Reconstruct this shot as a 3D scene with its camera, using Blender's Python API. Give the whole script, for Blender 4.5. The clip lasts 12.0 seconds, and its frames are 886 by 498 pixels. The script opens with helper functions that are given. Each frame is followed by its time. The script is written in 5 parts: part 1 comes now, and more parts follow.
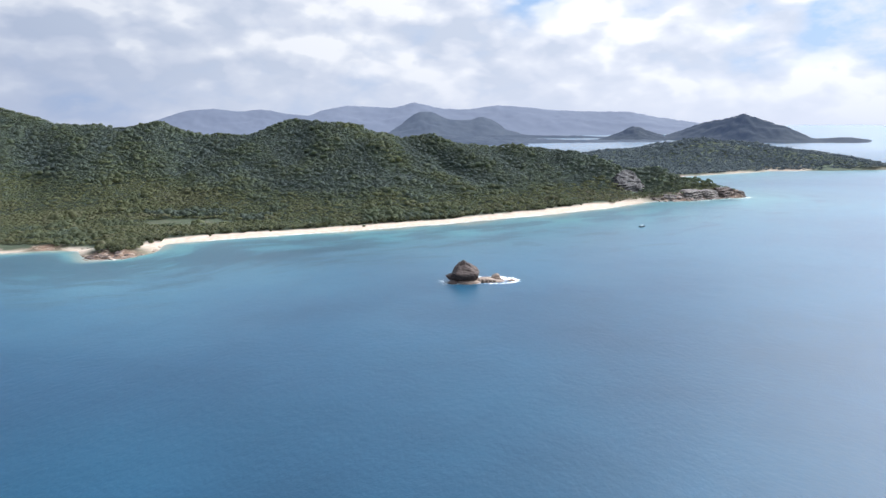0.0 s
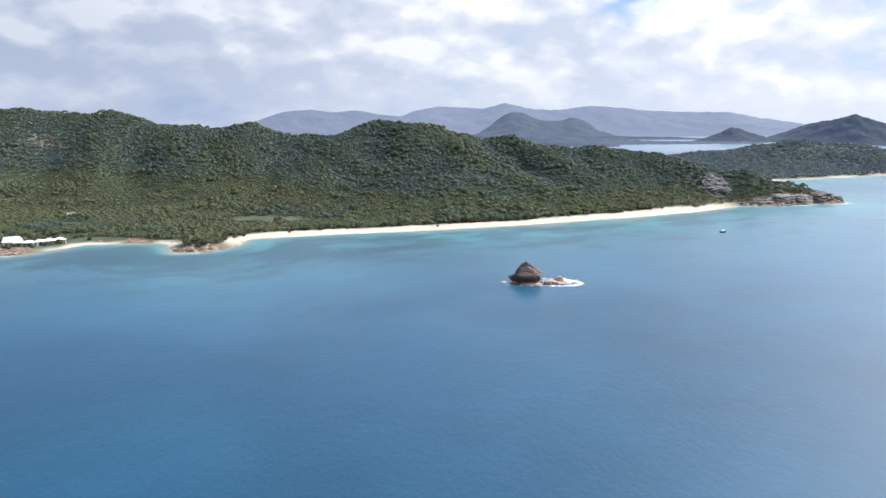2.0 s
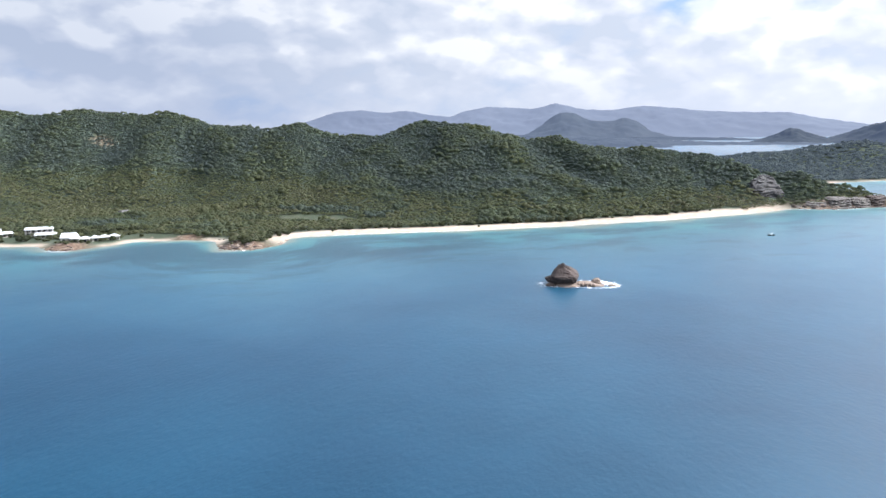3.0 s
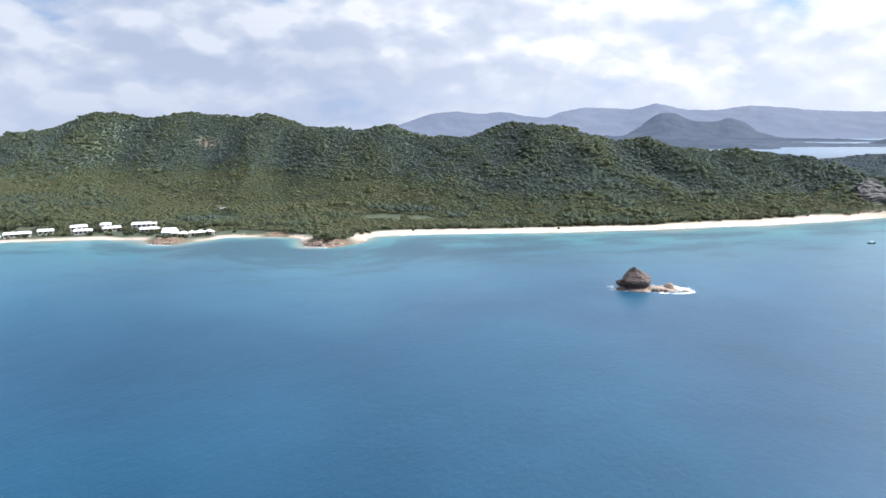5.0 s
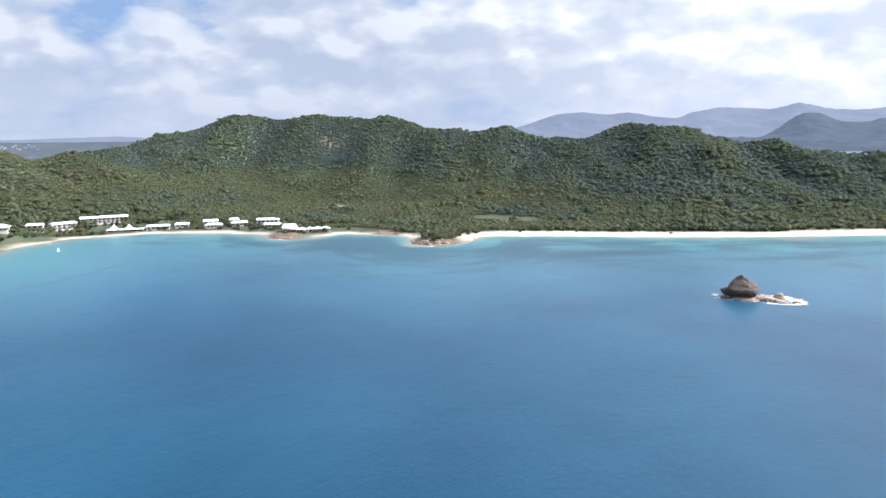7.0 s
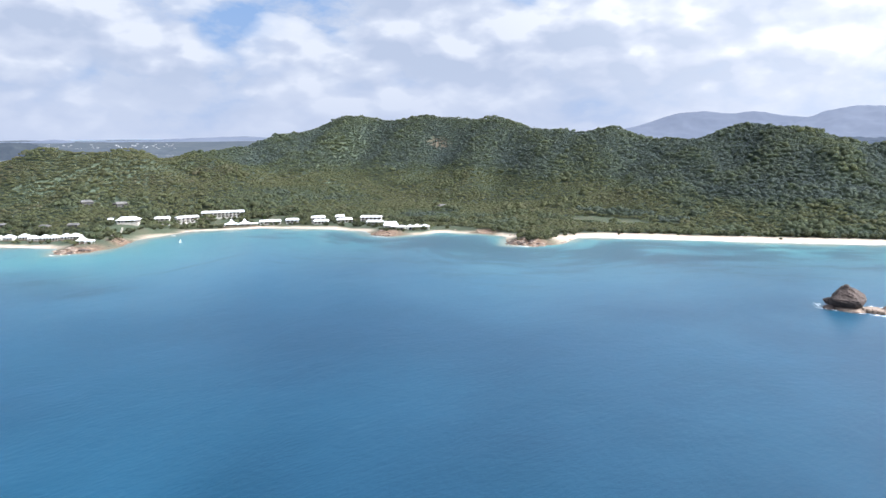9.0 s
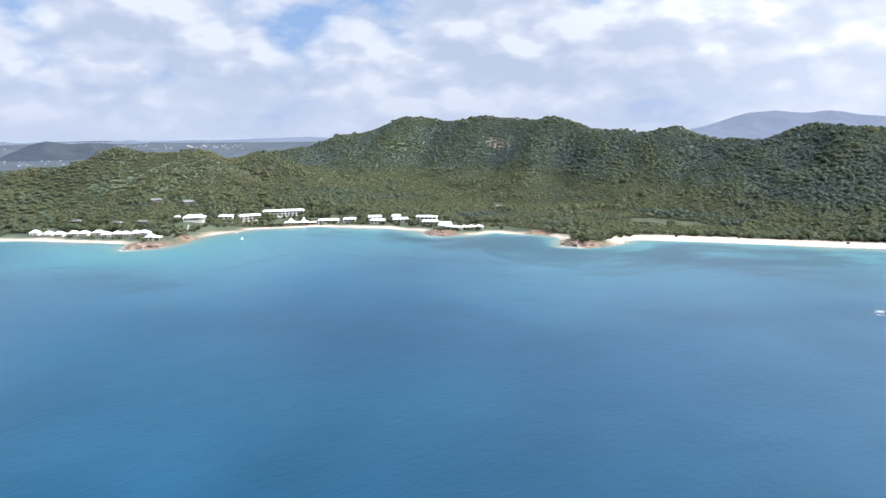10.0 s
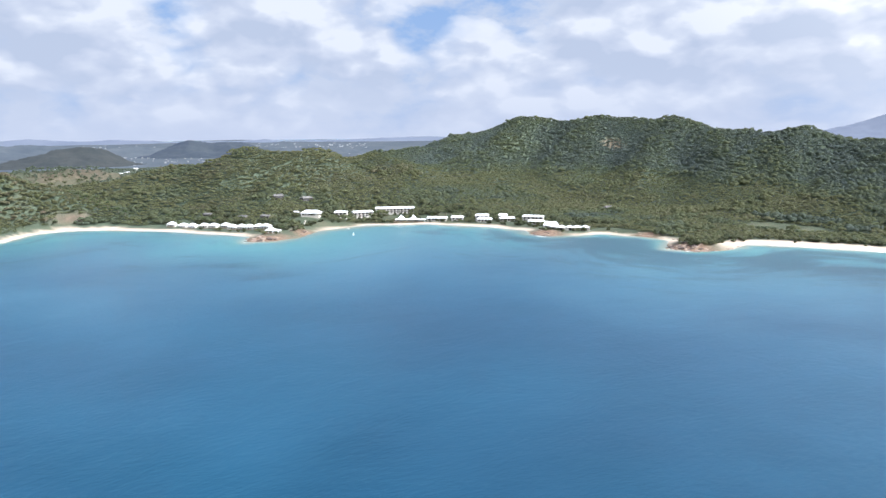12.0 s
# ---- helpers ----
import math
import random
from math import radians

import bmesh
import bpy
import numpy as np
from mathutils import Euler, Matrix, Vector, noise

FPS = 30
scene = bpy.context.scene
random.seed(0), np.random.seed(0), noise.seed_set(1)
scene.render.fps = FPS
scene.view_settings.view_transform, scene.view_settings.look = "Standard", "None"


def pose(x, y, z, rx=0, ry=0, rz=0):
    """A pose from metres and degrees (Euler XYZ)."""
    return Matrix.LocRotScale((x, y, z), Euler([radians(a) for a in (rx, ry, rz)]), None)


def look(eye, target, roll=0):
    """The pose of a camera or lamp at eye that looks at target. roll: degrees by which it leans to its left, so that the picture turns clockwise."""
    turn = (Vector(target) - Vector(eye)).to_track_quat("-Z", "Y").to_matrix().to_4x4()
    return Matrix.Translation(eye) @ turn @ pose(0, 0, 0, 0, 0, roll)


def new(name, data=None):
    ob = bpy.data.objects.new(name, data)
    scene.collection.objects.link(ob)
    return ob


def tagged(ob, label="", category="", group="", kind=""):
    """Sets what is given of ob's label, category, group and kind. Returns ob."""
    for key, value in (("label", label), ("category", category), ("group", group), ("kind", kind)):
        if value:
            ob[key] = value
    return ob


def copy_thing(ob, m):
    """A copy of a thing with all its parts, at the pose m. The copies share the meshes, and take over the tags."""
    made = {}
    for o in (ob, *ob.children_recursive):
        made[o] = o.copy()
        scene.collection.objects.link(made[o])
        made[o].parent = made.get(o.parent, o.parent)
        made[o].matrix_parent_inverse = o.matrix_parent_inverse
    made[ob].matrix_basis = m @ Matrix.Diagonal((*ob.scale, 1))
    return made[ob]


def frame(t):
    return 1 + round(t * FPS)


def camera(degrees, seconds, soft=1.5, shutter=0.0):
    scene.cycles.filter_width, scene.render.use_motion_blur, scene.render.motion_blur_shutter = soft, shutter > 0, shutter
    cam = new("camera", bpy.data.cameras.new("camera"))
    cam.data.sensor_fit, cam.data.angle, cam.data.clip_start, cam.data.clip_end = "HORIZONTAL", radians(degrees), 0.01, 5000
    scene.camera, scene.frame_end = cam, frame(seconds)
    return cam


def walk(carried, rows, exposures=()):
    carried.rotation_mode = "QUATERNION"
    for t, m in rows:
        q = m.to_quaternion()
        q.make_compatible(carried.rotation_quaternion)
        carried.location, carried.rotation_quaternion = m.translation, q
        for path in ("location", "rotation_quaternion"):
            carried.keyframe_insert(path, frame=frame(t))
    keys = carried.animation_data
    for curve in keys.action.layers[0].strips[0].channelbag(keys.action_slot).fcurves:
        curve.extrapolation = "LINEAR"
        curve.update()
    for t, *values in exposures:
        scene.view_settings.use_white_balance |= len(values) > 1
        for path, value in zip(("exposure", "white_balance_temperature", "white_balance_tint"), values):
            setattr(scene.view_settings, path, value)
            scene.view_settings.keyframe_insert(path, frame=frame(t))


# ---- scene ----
cam = camera(63.79, 12.0, 1.5)


def shot(x, y, z, yaw, pitch, roll):
    return pose(x, y, z, 90 + pitch, 0, yaw) @ pose(0, 0, 0, 0, 0, roll)


# seconds, metres east, north and up, degrees of yaw, pitch and roll
FLIGHT = [
    (0.0, 0.00, 0.00, 96.00, 0.000, -9.866, -0.566),
    (0.5, 4.21, -0.91, 96.10, 1.521, -9.842, -0.520),
    (1.0, 8.41, -1.74, 96.21, 3.290, -9.809, -0.478),
    (1.5, 12.62, -2.51, 96.32, 5.284, -9.783, -0.472),
    (2.0, 16.82, -3.19, 96.43, 7.335, -9.759, -0.476),
    (2.5, 21.02, -3.80, 96.54, 9.355, -9.737, -0.456),
    (3.0, 25.22, -4.33, 96.65, 11.367, -9.697, -0.484),
    (5.0, 41.98, -5.62, 97.14, 19.139, -9.558, -0.552),
    (5.5, 46.15, -5.73, 97.27, 21.800, -9.504, -0.565),
    (6.0, 50.32, -5.74, 97.40, 24.437, -9.447, -0.567),
    (6.5, 54.48, -5.67, 97.54, 26.694, -9.408, -0.583),
    (7.0, 58.64, -5.50, 97.68, 29.111, -9.384, -0.593),
    (7.5, 62.78, -5.23, 97.82, 31.809, -9.347, -0.586),
    (9.5, 79.27, -3.18, 98.42, 40.492, -9.270, -0.659),
    (10.0, 83.37, -2.41, 98.58, 43.193, -9.220, -0.687),
    (10.5, 87.45, -1.53, 98.74, 45.830, -9.200, -0.670),
    (11.0, 91.52, -0.54, 98.91, 47.892, -9.208, -0.685),
    (11.5, 95.58, 0.55, 99.08, 50.342, -9.196, -0.709),
    (12.0, 99.62, 1.76, 99.25, 52.832, -9.167, -0.678),
]
walk(cam, [(row[0], shot(*row[1:])) for row in FLIGHT], [(0.0, -0.27, 6310, 10), (2.5, -0.16, 6330, 10), (5.5, -0.04, 6350, 10), (12.0, 0.05, 6370, 10)])

# ---- world ----
SUN_AZ, SUN_EL = 63.0, 44.0          # degrees clockwise from north, and above the horizon
sun_way = Vector((math.sin(radians(SUN_AZ)) * math.cos(radians(SUN_EL)), math.cos(radians(SUN_AZ)) * math.cos(radians(SUN_EL)), math.sin(radians(SUN_EL))))
sun = new("sun", bpy.data.lights.new("sun", "SUN"))
sun.data.energy, sun.data.angle, sun.data.color = 4.3, radians(0.6), (1.0, 0.96, 0.91)
sun.matrix_world = look(sun_way * 900, (0, 0, 0))


def wire(tree, kind, settings=(), **sockets):
    """A node with its settings and its sockets set or linked."""
    n = tree.nodes.new(kind)
    for key, value in settings:
        setattr(n, key, value)
    for key, value in sockets.items():
        socket = n.inputs[int(key[1:])] if key[0] == "i" and key[1:].isdigit() else n.inputs[key.replace("_", " ")]
        if isinstance(value, bpy.types.NodeSocket):
            tree.links.new(value, socket)
        else:
            socket.default_value = value
    return n


def ramp(tree, fac, stops):
    n = tree.nodes.new("ShaderNodeValToRGB")
    tree.links.new(fac, n.inputs[0])
    while len(n.color_ramp.elements) < len(stops):
        n.color_ramp.elements.new(0.5)
    for e, (p, c) in zip(n.color_ramp.elements, stops):
        e.position, e.color = p, (*c, 1) if len(c) == 3 else (c[0], c[0], c[0], 1)
    return n.outputs[0]


def mix(tree, fac, a, b, how="MIX"):
    n = tree.nodes.new("ShaderNodeMix")
    n.data_type, n.blend_type = "RGBA", how
    for i, value in ((0, fac), (6, a), (7, b)):
        if isinstance(value, bpy.types.NodeSocket):
            tree.links.new(value, n.inputs[i])
        else:
            n.inputs[i].default_value = value if i == 0 else (*value, 1)
    return n.outputs[2]


def maths(tree, op, a, b=0.0, clamp=False):
    n = tree.nodes.new("ShaderNodeMath")
    n.operation, n.use_clamp = op, clamp
    for i, value in ((0, a), (1, b)):
        if isinstance(value, bpy.types.NodeSocket):
            tree.links.new(value, n.inputs[i])
        else:
            n.inputs[i].default_value = value
    return n.outputs[0]


world = bpy.data.worlds.new("sky")
world.use_nodes = True
scene.world = world
wt = world.node_tree
wt.nodes.clear()
w_dir = wire(wt, "ShaderNodeTexCoord").outputs["Generated"]
w_sky = wire(wt, "ShaderNodeTexSky", (("sky_type", "NISHITA"), ("sun_disc", False), ("sun_elevation", radians(SUN_EL)), ("sun_rotation", radians(SUN_AZ)), ("dust_density", 1.5))).outputs[0]
w_z = wire(wt, "ShaderNodeSeparateXYZ", Vector=w_dir).outputs[2]


def cloud_cover(way):
    """How thick the cloud lies in a direction: broad banks broken into heaped puffs."""
    at = wire(wt, "ShaderNodeMapping", Vector=way, Scale=(1.0, 1.0, 1.9), Location=(0.37, 0.11, 0.0)).outputs[0]
    broad = wire(wt, "ShaderNodeTexNoise", Vector=at, Scale=4.2, Detail=2.0, Roughness=0.5).outputs[0]
    bend = wire(wt, "ShaderNodeTexNoise", Vector=at, Scale=15.0, Detail=4.0, Roughness=0.5).outputs["Color"]
    bent = wire(wt, "ShaderNodeVectorMath", (("operation", "MULTIPLY_ADD"),), i0=bend, i1=(0.075, 0.075, 0.075), i2=at).outputs[0]
    cell = wire(wt, "ShaderNodeTexVoronoi", (("feature", "SMOOTH_F1"),), Vector=bent, Scale=6.5, Detail=2.5, Roughness=0.55, Lacunarity=2.1, Smoothness=0.5).outputs["Distance"]
    heap = maths(wt, "SUBTRACT", 1.22, cell)
    return maths(wt, "ADD", maths(wt, "MULTIPLY", broad, 0.62), maths(wt, "MULTIPLY", heap, 0.38))


w_cover = cloud_cover(w_dir)
w_off = wire(wt, "ShaderNodeVectorMath", (("operation", "ADD"),), i0=w_dir, i1=(0.014, 0.007, 0.026)).outputs[0]
w_slope = maths(wt, "SUBTRACT", w_cover, cloud_cover(w_off))
# breaks in the cloud (below nought) and banks of it: direction, reach, weight
for way, reach, weight in [((0.475, 0.870, 0.15), 0.15, -0.36), ((0.11, 0.98, 0.165), 0.09, -0.22), ((-0.81, 0.575, 0.14), 0.12, -0.25), ((-0.90, 0.43, 0.08), 0.10, -0.10), ((-0.52, 0.84, 0.17), 0.10, -0.06), ((-0.311, 0.944, 0.111), 0.16, 0.07),
                           ((0.42, 0.90, 0.12), 0.045, 0.22), ((-0.919, 0.374, 0.145), 0.09, 0.15), ((-0.978, 0.188, 0.105), 0.08, 0.10), ((-0.845, 0.53, 0.10), 0.05, 0.14), ((-0.75, 0.66, 0.10), 0.05, 0.12), ((-0.62, 0.78, 0.12), 0.12, 0.06), ((-0.45, 0.89, 0.10), 0.2, 0.06), ((0.0, 1.0, 0.08), 0.2, 0.05)]:
    gap = wire(wt, "ShaderNodeVectorMath", (("operation", "DISTANCE"),), i0=w_dir, i1=way).outputs["Value"]
    near = maths(wt, "MULTIPLY", ramp(wt, maths(wt, "DIVIDE", gap, reach), [(0.0, (1.0,)), (1.0, (0.0,))]), weight)
    w_cover = maths(wt, "ADD", w_cover, near)
w_cover = maths(wt, "ADD", w_cover, 0.125)
w_mask = ramp(wt, w_cover, [(0.37, (0.0,)), (0.45, (0.65,)), (0.54, (1.0,))])
w_map2 = wire(wt, "ShaderNodeMapping", Vector=w_dir, Scale=(1.0, 1.0, 2.0), Location=(2.1, 0.7, 0.4)).outputs[0]
w_shade = wire(wt, "ShaderNodeTexNoise", Vector=w_map2, Scale=4.6, Detail=6.0, Roughness=0.5, Distortion=0.1).outputs[0]
w_lit = maths(wt, "ADD", maths(wt, "MULTIPLY", w_shade, 0.55), maths(wt, "MULTIPLY", w_slope, 2.2))
w_lit = maths(wt, "ADD", w_lit, maths(wt, "MULTIPLY", maths(wt, "SUBTRACT", 0.60, w_cover), 0.45))
w_tone = ramp(wt, w_lit, [(0.08, (6.9, 7.6, 8.9)), (0.24, (8.0, 8.5, 9.6)), (0.36, (9.0, 9.4, 10.2)), (0.50, (11.0, 11.1, 11.35))])
w_blue = mix(wt, 0.75, w_sky, (3.7, 6.3, 10.6))
w_thin = wire(wt, "ShaderNodeTexNoise", Vector=w_map2, Scale=9.0, Detail=5.0, Roughness=0.6).outputs[0]
w_blue = mix(wt, ramp(wt, w_thin, [(0.40, (0.15,)), (0.58, (0.9,))]), w_blue, (8.4, 8.8, 9.6))
w_col = mix(wt, w_mask, w_blue, w_tone)
w_haze = ramp(wt, w_z, [(0.0, (0.85,)), (0.035, (0.5,)), (0.085, (0.12,)), (0.16, (0.0,))])
w_col = mix(wt, w_haze, w_col, (7.8, 8.35, 9.7))
w_sunward = wire(wt, "ShaderNodeVectorMath", (("operation", "DOT_PRODUCT"),), i0=w_dir, i1=tuple(sun_way)).outputs["Value"]
w_side = ramp(wt, w_sunward, [(-0.0, (0.71, 0.75, 0.83)), (0.20, (0.92, 0.935, 0.965)), (0.45, (1.06, 1.06, 1.07)), (0.70, (1.21, 1.2, 1.19)), (0.79, (2.5, 2.46, 2.4)), (0.9, (5.0, 4.9, 4.7)), (1.0, (9.0, 8.8, 8.5))])
w_col = mix(wt, 1.0, w_col, w_side, "MULTIPLY")
w_aloft = ramp(wt, w_sunward, [(0.0, (0.55, 0.64, 0.78)), (0.35, (0.84, 0.92, 1.02)), (0.6, (1.24, 1.33, 1.43)), (0.8, (1.42, 1.46, 1.52))])
w_high = mix(wt, ramp(wt, w_z, [(0.17, (0.0,)), (0.45, (1.0,))]), (1.0, 1.0, 1.0), w_aloft)
w_col = mix(wt, 1.0, w_col, w_high, "MULTIPLY")
w_back = wire(wt, "ShaderNodeBackground", Color=w_col, Strength=0.105).outputs[0]
wire(wt, "ShaderNodeOutputWorld", Surface=w_back)


# ---- materials ----
def material(name, colour, rough=0.8, metal=0.0, bump=0.0, bump_scale=1.0, spec=0.5):
    """colour is a function of the node tree that gives a colour socket, or a plain colour."""
    m = bpy.data.materials.new(name)
    m.use_nodes = True
    t = m.node_tree
    b = t.nodes["Principled BSDF"]
    b.inputs["Roughness"].default_value, b.inputs["Metallic"].default_value = rough, metal
    b.inputs["Specular IOR Level"].default_value = spec
    if callable(colour):
        t.links.new(colour(t), b.inputs["Base Color"])
    else:
        b.inputs["Base Color"].default_value = (*colour, 1)
    if bump:
        pos = wire(t, "ShaderNodeNewGeometry").outputs["Position"]
        n = wire(t, "ShaderNodeTexNoise", Vector=pos, Scale=bump_scale, Detail=6.0, Roughness=0.6).outputs[0]
        t.links.new(wire(t, "ShaderNodeBump", Height=n, Distance=bump, Strength=1.0).outputs[0], b.inputs["Normal"])
    return m


def place_noise(t, scale, detail=5.0, rough=0.55):
    pos = wire(t, "ShaderNodeNewGeometry").outputs["Position"]
    return wire(t, "ShaderNodeTexNoise", Vector=pos, Scale=scale, Detail=detail, Roughness=rough).outputs[0]


def mottled(a, b, scale, fine, c=None):
    """Two tones blended at a coarse and a fine scale."""
    def make(t):
        n = maths(t, "ADD", maths(t, "MULTIPLY", place_noise(t, scale), 0.6), maths(t, "MULTIPLY", place_noise(t, fine), 0.4))
        return ramp(t, n, [(0.36, a), (0.62, b)] + ([(0.75, c)] if c else []))
    return make


def attribute(t, name):
    return wire(t, "ShaderNodeAttribute", (("attribute_name", name),)).outputs["Fac"]


def water_colour(t):
    depth = attribute(t, "shallow")
    pos = wire(t, "ShaderNodeNewGeometry").outputs["Position"]
    flat = wire(t, "ShaderNodeSeparateXYZ", Vector=pos)
    along = maths(t, "ADD", flat.outputs[0], maths(t, "MULTIPLY", flat.outputs[1], 0.5))
    drawn = wire(t, "ShaderNodeCombineXYZ", X=maths(t, "MULTIPLY", along, 0.016), Y=maths(t, "ADD", maths(t, "MULTIPLY", attribute(t, "offing"), 0.045), maths(t, "MULTIPLY", place_noise(t, 0.02, 3.0), 0.9))).outputs[0]
    reef = wire(t, "ShaderNodeTexNoise", Vector=drawn, Scale=1.0, Detail=7.0, Roughness=0.66, Distortion=0.15).outputs[0]
    wob = maths(t, "ADD", depth, maths(t, "MULTIPLY", maths(t, "SUBTRACT", place_noise(t, 0.02, 5.0, 0.6), 0.5), 0.35))
    body = ramp(t, wob, [(0.0, (0.003, 0.037, 0.071)), (0.14, (0.008, 0.052, 0.095)), (0.3, (0.022, 0.078, 0.124)), (0.52, (0.036, 0.102, 0.138)), (0.76, (0.044, 0.138, 0.162)), (0.93, (0.055, 0.154, 0.162)), (0.99, (0.14, 0.17, 0.145))])
    weedy = maths(t, "ADD", reef, maths(t, "MULTIPLY", maths(t, "SUBTRACT", attribute(t, "weed"), 0.5), 0.17))
    patch = maths(t, "MULTIPLY", ramp(t, weedy, [(0.46, (0.0,)), (0.55, (1.0,))]), ramp(t, depth, [(0.18, (0.0,)), (0.4, (0.8,)), (0.86, (0.85,)), (0.95, (0.0,))]))
    body = mix(t, patch, body, (0.016, 0.050, 0.074))
    slow = ramp(t, place_noise(t, 0.006, 3.0, 0.5), [(0.38, (0.80, 0.82, 0.86)), (0.62, (1.1, 1.1, 1.08))])
    return mix(t, 1.0, body, slow, "MULTIPLY")


def water_material(name):
    m = material(name, water_colour, 0.17, spec=0.5)
    t = m.node_tree
    b = t.nodes["Principled BSDF"]
    b.inputs["IOR"].default_value = 1.33
    pos = wire(t, "ShaderNodeNewGeometry").outputs["Position"]
    stretched = wire(t, "ShaderNodeMapping", Vector=pos, Scale=(1.0, 0.55, 1.0), Rotation=(0, 0, 0.5)).outputs[0]
    h1 = wire(t, "ShaderNodeTexNoise", Vector=stretched, Scale=0.5, Detail=5.0, Roughness=0.65).outputs[0]
    h2 = wire(t, "ShaderNodeTexNoise", Vector=stretched, Scale=0.08, Detail=2.0, Roughness=0.5).outputs[0]
    h = maths(t, "ADD", maths(t, "MULTIPLY", h1, 0.34), maths(t, "MULTIPLY", h2, 0.35))
    calm = attribute(t, "calm")
    h = maths(t, "MULTIPLY", h, maths(t, "SUBTRACT", 1.0, calm))
    t.links.new(wire(t, "ShaderNodeBump", Height=h, Distance=1.0, Strength=0.5).outputs[0], b.inputs["Normal"])
    t.links.new(maths(t, "SUBTRACT", 0.30, maths(t, "MULTIPLY", calm, 0.06)), b.inputs["Roughness"])
    return m


def ground_colour(t):
    soil = ramp(t, place_noise(t, 0.09, 6.0), [(0.35, (0.055, 0.072, 0.052)), (0.6, (0.072, 0.088, 0.058)), (0.78, (0.09, 0.095, 0.062))])
    sand = ramp(t, place_noise(t, 0.25, 6.0), [(0.3, (0.36, 0.275, 0.21)), (0.65, (0.47, 0.38, 0.305))])
    stone = ramp(t, place_noise(t, 0.35, 8.0, 0.65), [(0.3, (0.065, 0.043, 0.032)), (0.5, (0.16, 0.105, 0.074)), (0.7, (0.29, 0.21, 0.15))])
    grass = ramp(t, place_noise(t, 0.05, 6.0), [(0.35, (0.046, 0.056, 0.035)), (0.5, (0.058, 0.068, 0.042)), (0.68, (0.085, 0.082, 0.052))])
    c = mix(t, attribute(t, "grass"), soil, grass)
    earth = ramp(t, place_noise(t, 0.12, 6.0), [(0.35, (0.09, 0.062, 0.045)), (0.6, (0.15, 0.10, 0.075)), (0.75, (0.21, 0.15, 0.11))])
    c = mix(t, attribute(t, "earth"), c, earth)
    c = mix(t, attribute(t, "sand"), c, sand)
    return mix(t, attribute(t, "stone"), c, stone)


def leaf_colour(t):
    tint = attribute(t, "tint")
    lone = wire(t, "ShaderNodeNewGeometry").outputs["Random Per Island"]
    v = maths(t, "ADD", tint, maths(t, "MULTIPLY", maths(t, "SUBTRACT", lone, 0.5), 0.14))
    # low tints: leaf green plus some hill haze put into the blue
    return ramp(t, v, [(0.0, (0.080, 0.100, 0.102)), (0.3, (0.094, 0.115, 0.102)), (0.55, (0.098, 0.115, 0.070)), (0.8, (0.120, 0.123, 0.062)), (0.92, (0.132, 0.126, 0.076)), (1.0, (0.170, 0.118, 0.098))])


def tree_leaf(a, b):
    def make(t):
        lone = wire(t, "ShaderNodeNewGeometry").outputs["Random Per Island"]
        one = wire(t, "ShaderNodeObjectInfo").outputs["Random"]
        v = maths(t, "ADD", maths(t, "MULTIPLY", lone, 0.5), maths(t, "MULTIPLY", one, 0.5))
        return ramp(t, v, [(0.1, a), (0.9, b)])
    return make


def lets_light_through(m, share):
    """Leaves pass on part of the light that falls on their far side."""
    t = m.node_tree
    b = t.nodes["Principled BSDF"]
    col = b.inputs["Base Color"].links[0].from_socket
    lit = mix(t, 1.0, col, (1.25, 1.35, 1.05), "MULTIPLY")
    thin = wire(t, "ShaderNodeBsdfTranslucent", Color=lit).outputs[0]
    both = wire(t, "ShaderNodeMixShader", Fac=share, i1=b.outputs[0], i2=thin).outputs[0]
    t.links.new(both, t.nodes["Material Output"].inputs["Surface"])
    return m


WATER = water_material("sea_water")
FAR_WATER = water_material("far_sea_haze")                  # haze of bright air put in as a glow
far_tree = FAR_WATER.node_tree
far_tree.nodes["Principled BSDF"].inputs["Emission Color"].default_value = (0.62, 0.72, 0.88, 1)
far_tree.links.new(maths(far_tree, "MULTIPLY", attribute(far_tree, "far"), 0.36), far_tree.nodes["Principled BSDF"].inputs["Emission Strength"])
GROUND = material("shore_ground", ground_colour, 0.95, bump=0.5, bump_scale=0.5, spec=0.1)
LEAVES = material("forest_leaves", leaf_colour, 0.75, spec=0.2)
LEAF_TREE = material("coast_leaves", tree_leaf((0.050, 0.064, 0.038), (0.115, 0.118, 0.066)), 0.7, spec=0.3)
PALM_LEAF = material("palm_leaves", tree_leaf((0.03, 0.055, 0.02), (0.085, 0.115, 0.04)), 0.6, spec=0.3)
for leaf_mat in (LEAVES, LEAF_TREE, PALM_LEAF):
    lets_light_through(leaf_mat, 0.62)
BARK = material("bark", mottled((0.10, 0.075, 0.05), (0.24, 0.19, 0.14), 0.8, 4.0), 0.9)
ROCK = material("sea_rock", mottled((0.040, 0.027, 0.023), (0.096, 0.068, 0.054), 0.3, 1.4, (0.17, 0.13, 0.105)), 0.9, bump=0.35, bump_scale=1.3)
GREY_ROCK = material("grey_rock", mottled((0.042, 0.038, 0.036), (0.095, 0.086, 0.08), 0.2, 1.2, (0.16, 0.147, 0.135)), 0.9, bump=0.5, bump_scale=0.8)
CLIFF = material("cliff_rock", mottled((0.065, 0.054, 0.047), (0.17, 0.145, 0.125), 0.12, 0.9, (0.32, 0.28, 0.24)), 0.9, bump=0.8, bump_scale=0.7)
